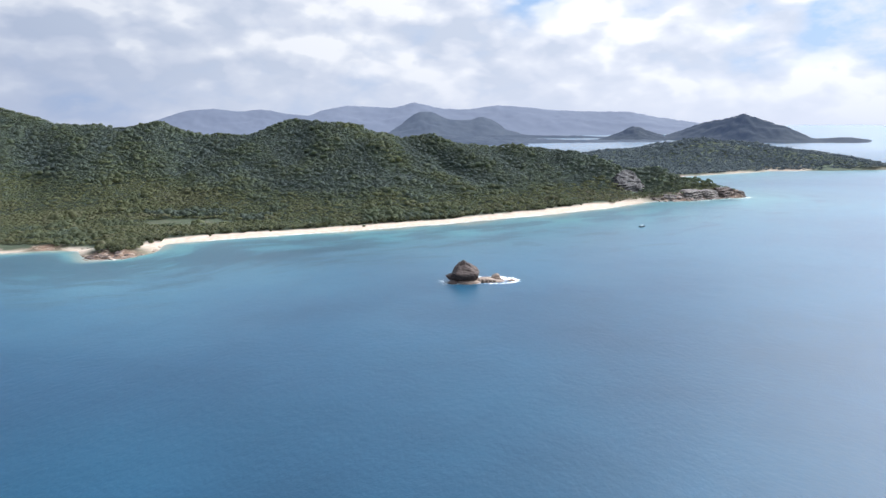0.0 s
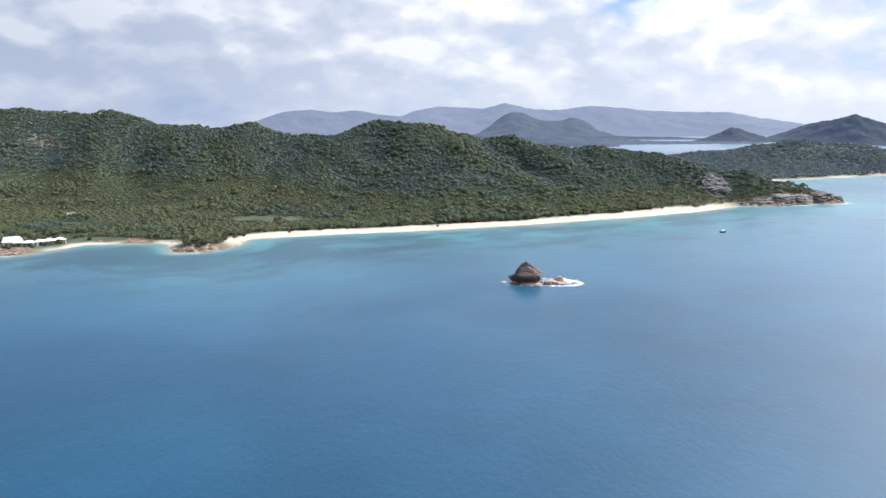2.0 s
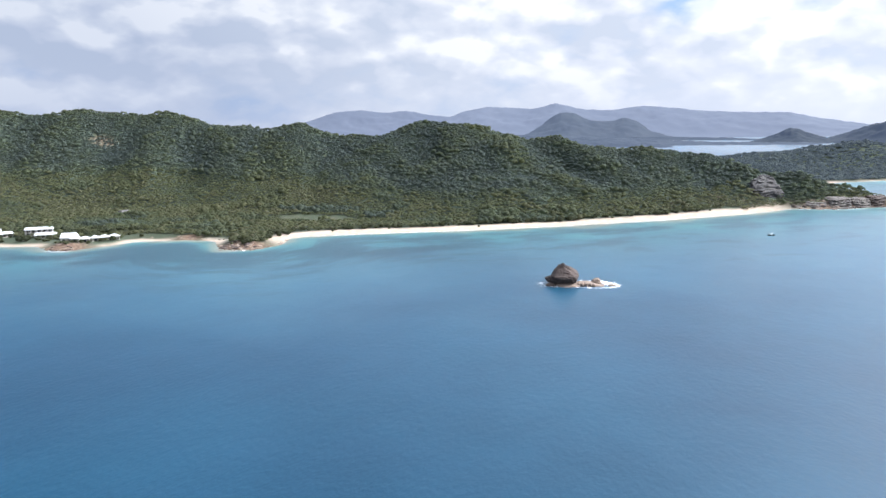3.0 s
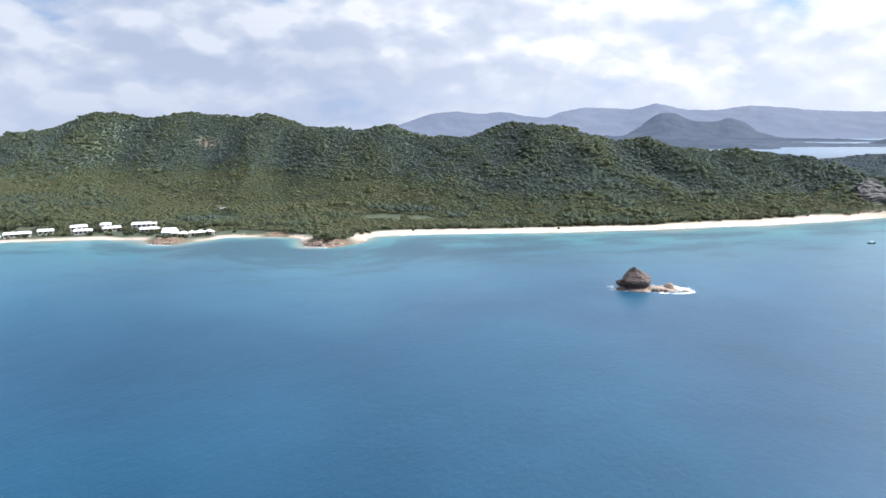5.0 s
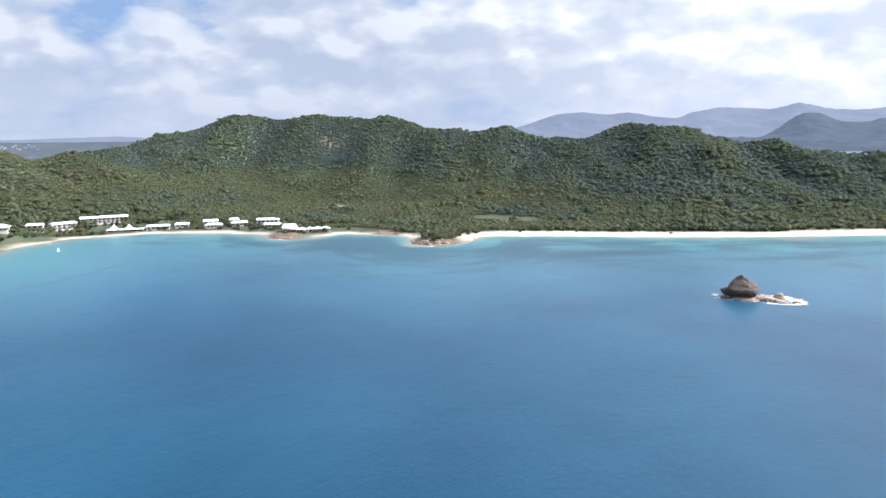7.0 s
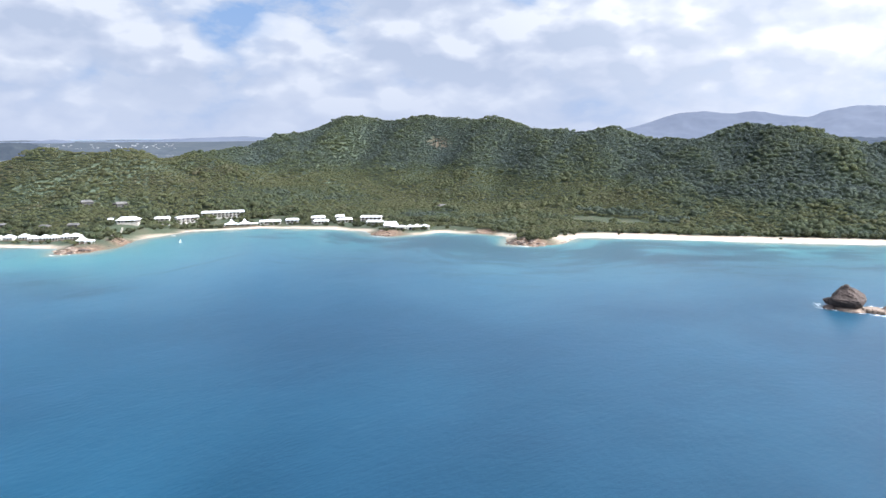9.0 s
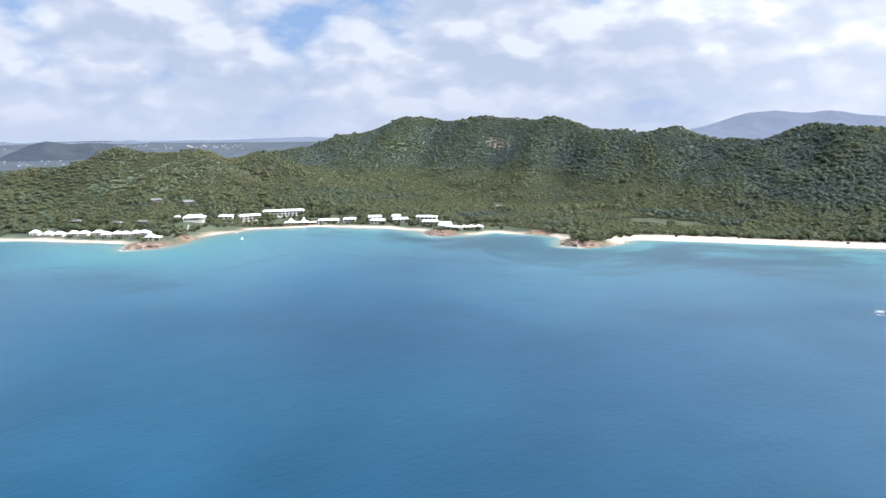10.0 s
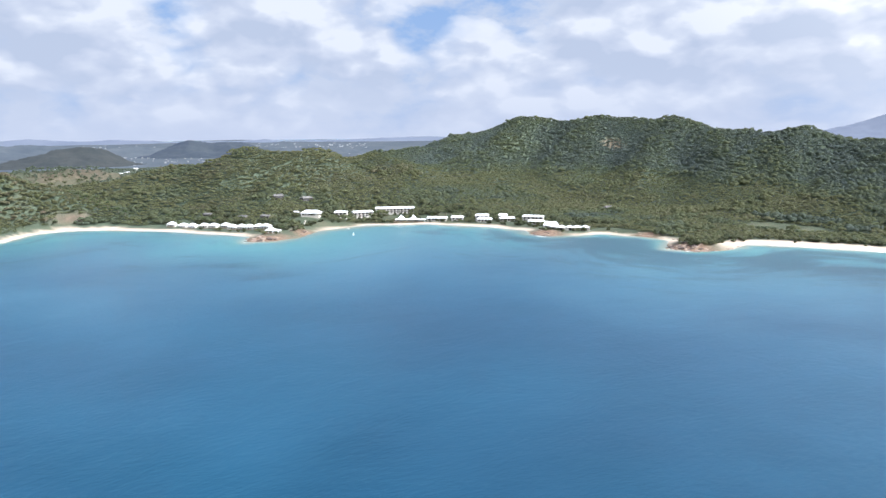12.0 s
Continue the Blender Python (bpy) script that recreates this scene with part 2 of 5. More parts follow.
LEDGE = material("pale_ledge_rock", mottled((0.12, 0.082, 0.062), (0.30, 0.225, 0.17), 0.3, 1.5), 0.9, bump=0.3, bump_scale=1.5)
FOAM = material("foam", mottled((0.7, 0.75, 0.78), (0.9, 0.92, 0.92), 0.7, 3.0), 0.6)
ROOF = material("white_roof", mottled((0.58, 0.58, 0.57), (0.74, 0.74, 0.73), 0.25, 2.0), 0.55)
ROOF_OLD = material("weathered_roof", mottled((0.07, 0.065, 0.06), (0.15, 0.14, 0.125), 0.25, 2.0), 0.7)
ROOF_GREY = material("grey_roof", mottled((0.20, 0.205, 0.205), (0.32, 0.325, 0.325), 0.25, 2.0), 0.6)
WALL = material("cream_wall", mottled((0.44, 0.41, 0.36), (0.58, 0.55, 0.49), 0.3, 2.0), 0.8)
DARK = material("dark_glass", mottled((0.03, 0.035, 0.04), (0.06, 0.065, 0.07), 0.5, 2.0), 0.25)
TIMBER = material("timber", mottled((0.16, 0.11, 0.07), (0.30, 0.22, 0.15), 1.0, 5.0), 0.8)
OLD_TIMBER = material("weathered_timber", mottled((0.055, 0.05, 0.045), (0.11, 0.10, 0.09), 1.0, 5.0), 0.85)
CANVAS = material("white_canvas", mottled((0.80, 0.80, 0.79), (0.88, 0.88, 0.87), 0.3, 2.0), 0.7)
STONE_PATH = material("stone_path", mottled((0.40, 0.36, 0.30), (0.56, 0.51, 0.44), 0.5, 3.0), 0.9)
HULL = material("white_hull", mottled((0.78, 0.78, 0.77), (0.86, 0.86, 0.86), 0.5, 3.0), 0.35)


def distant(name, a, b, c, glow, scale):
    """Far land backdrop: haze from miles of air put into colour and glow."""
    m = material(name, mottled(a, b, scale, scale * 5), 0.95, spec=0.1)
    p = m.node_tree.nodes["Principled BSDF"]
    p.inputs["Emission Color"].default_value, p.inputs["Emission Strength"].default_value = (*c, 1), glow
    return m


FAR_BLUE = distant("far_mountain_haze", (0.025, 0.03, 0.04), (0.045, 0.05, 0.06), (0.40, 0.48, 0.70), 0.56, 0.004)
MID_BLUE = distant("mid_mountain_haze", (0.014, 0.018, 0.022), (0.03, 0.034, 0.036), (0.26, 0.35, 0.58), 0.34, 0.008)
NEAR_BLUE = distant("island_haze", (0.018, 0.021, 0.02), (0.034, 0.038, 0.034), (0.16, 0.24, 0.48), 0.26, 0.015)
HAZY = distant("ridge_haze", (0.02, 0.026, 0.03), (0.05, 0.056, 0.056), (0.30, 0.37, 0.54), 0.30, 0.006)
VALLEY_HILL = distant("valley_hill_haze", (0.014, 0.017, 0.016), (0.032, 0.033, 0.029), (0.22, 0.28, 0.40), 0.16, 0.02)
PLAIN = distant("plain_haze", (0.014, 0.020, 0.022), (0.048, 0.052, 0.045), (0.28, 0.36, 0.57), 0.29, 0.012)


# ---- the lie of the land ----
COAST = [(-4780, -900), (-3000, -800), (-1333, -600), (-747, -333), (-700, 0), (-703, 75), (-749, 104), (-760, 136), (-739, 173), (-677, 225),
         (-627, 253), (-579, 277), (-547, 260), (-536, 277), (-541, 307), (-573, 347), (-581, 407), (-541, 467), (-483, 499), (-429, 513),
         (-404, 496), (-387, 496), (-369, 525), (-360, 549), (-320, 563), (-289, 559), (-275, 537)]
COAST_EAST = [(-261, 521), (-240, 524), (-227, 547), (-232, 587), (-219, 599), (-169, 623), (-93, 653), (0, 696), (120, 767), (200, 824),
              (261, 880), (315, 885), (353, 908), (388, 917), (395, 929), (360, 980), (293, 1067), (313, 1187), (400, 1267), (456, 1303),
              (543, 1351), (648, 1416), (751, 1419), (873, 1419), (940, 1453), (967, 1533), (933, 1667), (800, 1867), (600, 1973), (400, 2013),
              (-133, 2000), (-400, 2200), (-1100, 2900), (-1700, 3400), (-2200, 3900), (-3300, 3400), (-4780, 1500)]
SHORE = np.array(COAST + COAST_EAST, float)
# crests: metres east, north, up
CREST_WEST = [(-923, 187, 14), (-911, 273, 50), (-880, 333, 66), (-853, 387, 75), (-829, 447, 75), (-837, 520, 70), (-848, 627, 70), (-864, 707, 77),
              (-883, 773, 89), (-885, 867, 105), (-879, 923, 121)]
CREST_MAIN = [(-879, 923, 121), (-853, 973, 121), (-820, 1000, 117), (-780, 1017, 122), (-733, 1040, 121), (-677, 1063, 117), (-649, 1075, 119), (-607, 1061, 109),
              (-567, 1040, 97), (-469, 1048, 94), (-413, 1049, 97), (-371, 1047, 83), (-341, 1044, 81), (-271, 1047, 91), (-219, 1047, 101), (-191, 1033, 97),
              (-139, 1020, 99), (-91, 1004, 84), (-24, 999, 77), (44, 981, 70)]
CREST_EAST = [(44, 981, 70), (88, 980, 69), (137, 981, 63), (173, 977, 56), (208, 972, 45), (243, 964, 35), (283, 959, 34), (320, 945, 23), (353, 935, 15), (385, 927, 7)]
CREST_CAPE = [(355, 1683, 21), (432, 1675, 34), (525, 1680, 46), (614, 1671, 57), (670, 1649, 55), (734, 1588, 38), (800, 1522, 29), (837, 1480, 21), (868, 1435, 9)]
SPURS = [[(-127, 1013, 99), (-73, 933, 70), (-27, 867, 38)], [(-413, 1049, 94), (-416, 967, 65), (-389, 887, 35), (-353, 827, 14)],
         [(-653, 1067, 118), (-607, 967, 75), (-540, 867, 33)], [(-880, 920, 123), (-827, 833, 83), (-753, 727, 38)],
         [(-227, 1047, 102), (-253, 960, 65), (-240, 880, 33)], [(-780, 1017, 118), (-733, 933, 83), (-680, 827, 41)],
         [(-853, 387, 73), (-787, 400, 41), (-720, 413, 17)], [(-856, 136, 20), (-850, 122, 43), (-848, 92, 54), (-850, 40, 60), (-860, -80, 58), (-870, -267, 48)],
         [(-1345, 130, 34), (-1340, 168, 42), (-1338, 202, 48), (-1333, 236, 52), (-1327, 272, 48), (-1320, 300, 38), (-1316, 325, 26), (-1300, 360, 12)]]


# gullies down the slopes: metres east, north, and their depth
GULLIES = [[(-815, 950, 3), (-785, 890, 13), (-745, 810, 11), (-700, 740, 3)], [(-700, 1030, 2), (-668, 950, 10), (-632, 880, 8), (-610, 830, 2)], [(-566, 1015, 3), (-535, 940, 8), (-500, 865, 6), (-480, 820, 2)],
           [(-345, 1020, 3), (-335, 940, 8), (-322, 860, 5), (-310, 810, 2)], [(-180, 1010, 2), (-192, 940, 6), (-200, 870, 4)], [(-78, 985, 3), (-30, 935, 10), (22, 885, 8), (60, 840, 2)],
           [(70, 965, 2), (88, 920, 6), (105, 880, 3)], [(-880, 560, 3), (-820, 540, 9), (-760, 520, 5)], [(-880, 300, 2), (-820, 290, 6), (-770, 270, 3)], [(-885, 730, 3), (-820, 690, 10), (-760, 640, 4)]]


def lattice(ix, iy, seed):
    h = np.sin(ix * 127.1 + iy * 311.7 + seed * 74.7) * 43758.5453
    return h - np.floor(h)


def fbm(x, y, size, octaves=4, seed=1):
    """Layered smooth noise, about -1 to 1."""
    total, amp, norm = np.zeros_like(x, float), 1.0, 0.0
    for k in range(octaves):
        u, v = x / size + 17.3 * k, y / size - 9.1 * k
        iu, iv = np.floor(u), np.floor(v)
        fu, fv = u - iu, v - iv
        fu, fv = fu * fu * (3 - 2 * fu), fv * fv * (3 - 2 * fv)
        a, b = lattice(iu, iv, seed + k), lattice(iu + 1, iv, seed + k)
        c, d = lattice(iu, iv + 1, seed + k), lattice(iu + 1, iv + 1, seed + k)
        total += amp * (2 * ((a * (1 - fu) + b * fu) * (1 - fv) + (c * (1 - fu) + d * fu) * fv) - 1)
        norm += amp
        amp, size = amp * 0.5, size * 0.5
    return total / norm


def to_line(x, y, line, closed=False):
    """Distance to a polyline, and the third value carried along it."""
    pts = np.array(line, float)
    best, level = np.full(x.shape, 1e9), np.zeros(x.shape)
    for a, b in zip(pts[:-1] if not closed else pts, pts[1:] if not closed else np.roll(pts, -1, 0)):
        dx, dy = b[0] - a[0], b[1] - a[1]
        s = np.clip(((x - a[0]) * dx + (y - a[1]) * dy) / (dx * dx + dy * dy), 0, 1)
        d = np.hypot(x - a[0] - s * dx, y - a[1] - s * dy)
        near = d < best
        best = np.where(near, d, best)
        if len(a) > 2:
            level = np.where(near, a[2] + s * (b[2] - a[2]), level)
    return best, level


def shore_distance(x, y):
    """Metres inland (positive) or out to sea (negative)."""
    d, _ = to_line(x, y, SHORE, True)
    inside = np.zeros(x.shape, bool)
    for a, b in zip(SHORE, np.roll(SHORE, -1, 0)):
        if a[1] != b[1]:
            inside ^= ((a[1] > y) != (b[1] > y)) & (x < (b[0] - a[0]) * (y - a[1]) / (b[1] - a[1]) + a[0])
    wobble = 2.2 * fbm(x, y, 26, 3, 5)
    return np.where(inside, d, -d) + wobble * np.clip((4000 - np.hypot(x, y)) / 1000, 0, 1)


def sea_level(x, y):
    """The far sea lifts a little towards the horizon, which lies nearer here than the true one."""
    r = np.hypot(x, y)
    return 76.0 * np.clip((r - 2700) / 2100, 0, 1.0) ** 2


STONY = [(-539, 272, 31), (-395, 499, 22), (-251, 527, 26), (333, 920, 74), (-320, 567, 12), (-553, 327, 17), (853, 1433, 40)]


def stony(x, y):
    s = np.zeros(x.shape)
    for a, b, r in STONY:
        s = np.maximum(s, np.exp(-((x - a) ** 2 + (y - b) ** 2) / (r * r)))
    return s


def land_height(x, y):
    d = shore_distance(x, y)
    low = np.where(d > 0, 2.9 * (1 - np.exp(-np.maximum(d, 0) / 15.0)) + np.clip(d - 35, 0, 500) * 0.016, d * 0.10)
    low += sea_level(x, y) + np.clip(d - 1000, 0, 3000) * 0.003
    rocky = stony(x, y)
    low += np.where(d > 0, rocky * np.minimum(d, 14) * (0.22 + 0.22 * fbm(x, y, 9, 3, 31)), 0)
    back = np.maximum(d - 20, 0.5)
    heap = np.zeros(x.shape)
    for line, width, soft in [(CREST_WEST + CREST_MAIN[1:] + CREST_EAST[1:], 310, 10), (CREST_CAPE, 280, 20)] + [([(p[0], p[1], p[2] * (0.86 if k == 0 and p[2] > 60 else 1.0)) for k, p in enumerate(s)], 125, 26) for s in SPURS]:
        best = np.zeros(x.shape)
        for a, b in zip(line, line[1:]):
            r, level = to_line(x, y, [a, b])
            r = np.sqrt(r * r + soft * soft) - soft
            tight = np.maximum(d - np.where(level < 50, 3, 18), 0.5)
            u = np.clip(np.maximum(r / width, r / (r + tight)), 0, 1)
            best = np.maximum(best, np.maximum(level - low, 0.0) * (1 - u) ** 1.3)
        heap += best ** 7
    heap = heap ** (1 / 7)
    crease = np.abs(fbm(x + 0.35 * y, y * 0.45, 95, 3, 3))
    rough = (0.22 - crease) * 0.46 * np.minimum(heap, 80) * np.clip(1.2 - heap / 105, 0.06, 1) + fbm(x, y, 32, 3, 8) * np.clip(heap * 0.05, 0, 2.0)
    for line in GULLIES:
        r, deep = to_line(x, y, line)
        rough = rough - deep * np.exp(-(r / 26.0) ** 2) + 0.35 * deep * np.exp(-((r - 48) / 20.0) ** 2)
    knoll = 7.5 * np.exp(-(((x + 608) ** 2 + (y - 358) ** 2) / 28.0 ** 2)) + 4.0 * np.exp(-(((x + 572) ** 2 + (y - 318) ** 2) / 18.0 ** 2))
    knoll = knoll - 3.6 * np.exp(-(((x + 612) / 38) ** 2 + ((y - 445) / 45) ** 2))     # the hotel's terrace
    return low + np.where(d > 0, heap + rough * np.clip(d / 40, 0, 1) + knoll * np.clip(d / 12, 0, 1), 0)


def steps(near_a, near_b, fine, far_a, far_b, growth=1.16):
    mids = list(np.arange(near_a, near_b + 0.1, fine))
    lo, hi, s = [], [], fine
    p = near_a
    while p > far_a:
        s = min(s * growth, 260)
        p -= s
        lo.append(max(p, far_a))
    s, p = fine, near_b
    while p < far_b:
        s = min(s * growth, 260)
        p += s
        hi.append(min(p, far_b))
    return np.array(lo[::-1] + mids + hi)


def raw_mesh(name, verts, faces, smooth=True):
    """A mesh from whole arrays of corners and of triangles or quads."""
    me = bpy.data.meshes.new(name)
    n, k = faces.shape
    me.vertices.add(len(verts))
    me.vertices.foreach_set("co", np.ascontiguousarray(verts, np.float32).ravel())
    me.loops.add(n * k)
    me.loops.foreach_set("vertex_index", np.ascontiguousarray(faces, np.int32).ravel())
    me.polygons.add(n)
    me.polygons.foreach_set("loop_start", np.arange(0, n * k, k, dtype=np.int32))
    me.polygons.foreach_set("use_smooth", np.full(n, smooth))
    me.update(calc_edges=True)
    return me


def floats(me, name, values):
    me.attributes.new(name, "FLOAT", "POINT").data.foreach_set("value", np.ascontiguousarray(values, np.float32).ravel())


def sheet(name, xs, ys, height, keep=None):
    gx, gy = np.meshgrid(xs, ys)
    x, y = gx.ravel(), gy.ravel()
    verts = np.stack([x, y, height(x, y)], 1)
    i = (np.arange(len(ys) - 1)[:, None] * len(xs) + np.arange(len(xs) - 1)[None]).ravel()
    faces = np.stack([i, i + 1, i + 1 + len(xs), i + len(xs)], 1)
    if keep is not None:
        faces = faces[keep(verts[faces].mean(1))]
        used = np.unique(faces)
        back = np.zeros(len(verts), int)
        back[used] = np.arange(len(used))
        verts, faces = verts[used], back[faces]
    return raw_mesh(name, verts, faces), verts[:, 0], verts[:, 1]


# ---- sea ----
SLICK = [(205, 500), (240, 484), (262, 470), (275, 455)]      # a smooth lane on the water
# beds of reef and sea grass: metres east, north, reach, weight
WEED_BEDS = [(-245, 500, 95, 1.0), (-335, 520, 55, 0.9), (-425, 480, 60, 0.7), (-120, 590, 90, 0.7), (20, 660, 80, 0.7), (170, 760, 80, 0.6)]


def sea_sheet(name, keep, mat, label):
    me, x, y = sheet(name, steps(-800, 480, 7, -4850, 4850), steps(100, 960, 7, -4850, 4850), sea_level, keep)
    out = -shore_distance(x, y)
    reach = 150 + 38 * fbm(x, y, 210, 2, 12) + 75 * np.exp(-((x + 570) ** 2 + (y - 410) ** 2) / 190.0 ** 2) - 58 * np.exp(-((x + 240) ** 2 + (y - 530) ** 2) / 130.0 ** 2) + 85 * np.exp(-((x - 70) ** 2 + (y - 690) ** 2) / 230.0 ** 2)
    floats(me, "shallow", np.clip(np.exp(-np.maximum(out, 0) / reach) * 1.02 * np.clip((1900 - y) / 500, 0.0, 1), 0, 1))
    weed = sum(w * np.exp(-((x - a) ** 2 + (y - b) ** 2) / (r * r)) for a, b, r, w in WEED_BEDS)
    floats(me, "weed", np.clip(weed, 0, 1.2))
    floats(me, "offing", np.clip(out, 0, 600))
    slick = np.exp(-(to_line(x, y, SLICK)[0] / 5.0) ** 2) * np.clip(0.6 + 0.9 * fbm(x, y, 30, 2, 14), 0, 1)
    floats(me, "calm", np.clip((np.hypot(x, y) - 1300) / 1200 + 0.8 * slick, 0, 1))
    # share of the haze glow, rising with distance
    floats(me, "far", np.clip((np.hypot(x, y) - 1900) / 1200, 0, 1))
    me.materials.append(mat)
    return tagged(new(name, me), label, "sea", kind="structure")


sea_sheet("water", lambda c: np.hypot(c[:, 0], c[:, 1]) <= 1900, WATER, "blue tropical sea turning turquoise over sand and reef")
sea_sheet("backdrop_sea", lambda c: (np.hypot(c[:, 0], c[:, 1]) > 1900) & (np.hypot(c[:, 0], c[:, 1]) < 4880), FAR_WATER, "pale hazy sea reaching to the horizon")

# ---- land ----
me, vx, vy = sheet("ground", steps(-940, 420, 6.5, -4780, 980), steps(60, 1130, 6.5, -900, 3950), land_height,
                   lambda c: (shore_distance(c[:, 0], c[:, 1]) > -25) & (c[:, 0] > -2050) & (c[:, 1] < 2100))
inland = shore_distance(vx, vy)
rocky = stony(vx, vy)
scrub = np.clip((150 - vy) / 30, 0, 1) * np.clip((-740 - vx) / 20, 0, 1) * np.clip((vx + 1000) / 40, 0, 1)
bare = 0.75 * np.exp(-(((vx + 782) / 10) ** 2 + ((vy - 150) / 20) ** 2)) + 0.35 * np.exp(-(((vx + 1420) / 60) ** 2 + ((vy - 190) / 40) ** 2))
floats(me, "sand", np.clip((np.where(vy > 1000, np.where(vx < 740, 8, -60), np.where(vx > -260, 20, np.where((vx < -520) & (vy > 285) & (vy < 400), 5, 9))) + 4 * fbm(vx, vy, 24, 3, 21) - inland) / 4, 0, 1) * np.clip(1.0 - 2.4 * rocky, 0, 1))
scar_rock = 0.55 * np.exp(-(((vx + 686) / 20) ** 2 + ((vy - 955) / 18) ** 2) ** 2)
floats(me, "stone", np.maximum(scar_rock, np.clip(rocky * 1.9 - 0.35 + 0.1 * ((vy > 1100) & (vx > 690)), 0, 1) * np.clip((20 + 6 * fbm(vx, vy, 15, 3, 22) - inland) / 6, 0, 1)))
meadow = np.exp(-(((vx + 249) / 50) ** 2 + ((vy - 696) / 25) ** 2) ** 2) + np.exp(-(((vx + 349) / 34) ** 2 + ((vy - 562) / 16) ** 2))
valley = np.clip((-920 - vx) / 50, 0, 1) * np.clip((440 - vy) / 80, 0, 1) + np.clip((-1330 - vx) / 260, 0, 1)
floats(me, "earth", np.clip(bare + 0.9 * np.clip(fbm(vx, vy, 70, 3, 46), 0, 0.5) * np.clip(valley, 0, 1), 0, 1))
floats(me, "grass", np.clip(meadow * 1.5 + 0.4 * scrub + valley + np.clip(1.6 - np.hypot(vx + 540, vy - 440) / 110, 0, 0.8), 0, 1))
me.materials.append(GROUND)
tagged(new("ground", me), "coastal land with sandy beaches, rocky points and wooded hills", "land", kind="structure")


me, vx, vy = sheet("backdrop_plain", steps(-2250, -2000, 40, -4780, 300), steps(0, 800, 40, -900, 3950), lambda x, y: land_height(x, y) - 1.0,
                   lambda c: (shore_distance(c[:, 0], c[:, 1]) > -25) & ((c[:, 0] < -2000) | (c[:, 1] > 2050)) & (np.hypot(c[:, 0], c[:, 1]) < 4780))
# the haze over the plain is a faint glow in this material
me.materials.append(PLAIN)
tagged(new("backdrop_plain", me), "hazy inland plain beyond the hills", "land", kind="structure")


# ---- distant land ----
def hill_range(name, crest, front, behind, mat, label, rough, foot=0.0, seed=1, per=24):
    """A range of hills along a crest, sloping to its foot on both sides."""
    pts = np.array(crest, float)
    run = np.r_[0, np.cumsum(np.hypot(*np.diff(pts[:, :2], axis=0).T))]
    n = max(40, int(run[-1] / per))
    s = np.linspace(0, run[-1], n)
    line = np.stack([np.interp(s, run, pts[:, k]) for k in range(3)], 1)
    mean_way = pts[-1, :2] - pts[0, :2]
    across = np.array([-mean_way[1], mean_way[0]]) / np.hypot(*mean_way)
    if across @ pts[0, :2] > 0:
        across = -across                                    # towards the sea
    m = 25
    q = np.linspace(-1, 1, 2 * m + 1)
    far = np.where(q < 0, q * behind, q * front)
    x = line[:, 0, None] + across[0] * far
    y = line[:, 1, None] + across[1] * far
    base = sea_level(x, y) + foot
    body = (1 - np.abs(q)) ** 1.25
    z = base - 4 + (line[:, 2, None] - base + 4) * body * (1 + rough * fbm(x, y, 160 * per / 24, 4, seed) * (1 - body) * 2)
    z += fbm(x, y, 70 * per / 24, 4, seed + 5) * rough * 17 * np.minimum(body * 1.6, 1)
    z += fbm(x, y, 14 * per / 24, 3, seed + 3) * rough * 9 * np.minimum(body * 4, 1)
    verts = np.stack([x, y, z], -1).reshape(-1, 3)
    i = (np.arange(n - 1)[:, None] * (2 * m + 1) + np.arange(2 * m)[None]).ravel()
    faces = np.stack([i, i + 1, i + 2 * m + 2, i + 2 * m + 1], 1)
    me = raw_mesh(name, verts, faces)
    me.materials.append(mat)
    return tagged(new(name, me), label, "hills", kind="structure")


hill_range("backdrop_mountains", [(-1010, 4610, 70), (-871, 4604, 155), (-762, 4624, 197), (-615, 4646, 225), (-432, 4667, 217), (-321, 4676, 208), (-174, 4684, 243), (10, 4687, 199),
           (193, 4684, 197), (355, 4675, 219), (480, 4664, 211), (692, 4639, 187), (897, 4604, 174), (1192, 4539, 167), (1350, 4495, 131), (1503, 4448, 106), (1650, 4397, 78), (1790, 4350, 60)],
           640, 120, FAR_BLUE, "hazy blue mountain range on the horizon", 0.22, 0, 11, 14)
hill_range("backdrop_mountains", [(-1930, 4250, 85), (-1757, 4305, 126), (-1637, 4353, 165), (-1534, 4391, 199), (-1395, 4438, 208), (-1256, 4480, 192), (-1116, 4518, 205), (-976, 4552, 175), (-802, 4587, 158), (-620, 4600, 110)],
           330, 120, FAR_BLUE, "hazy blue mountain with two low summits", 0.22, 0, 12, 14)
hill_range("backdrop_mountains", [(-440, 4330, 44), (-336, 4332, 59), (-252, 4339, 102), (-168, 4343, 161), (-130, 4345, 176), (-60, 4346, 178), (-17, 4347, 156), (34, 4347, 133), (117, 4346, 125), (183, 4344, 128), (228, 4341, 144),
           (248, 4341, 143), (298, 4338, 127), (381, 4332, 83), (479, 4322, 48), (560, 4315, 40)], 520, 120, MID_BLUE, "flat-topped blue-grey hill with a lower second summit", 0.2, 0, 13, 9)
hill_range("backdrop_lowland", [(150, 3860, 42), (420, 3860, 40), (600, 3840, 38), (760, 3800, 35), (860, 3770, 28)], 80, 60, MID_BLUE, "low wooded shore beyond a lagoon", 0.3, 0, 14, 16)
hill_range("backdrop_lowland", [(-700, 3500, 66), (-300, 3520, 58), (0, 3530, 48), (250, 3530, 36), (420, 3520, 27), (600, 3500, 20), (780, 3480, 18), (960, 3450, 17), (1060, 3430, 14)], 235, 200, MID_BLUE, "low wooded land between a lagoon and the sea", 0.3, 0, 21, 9)
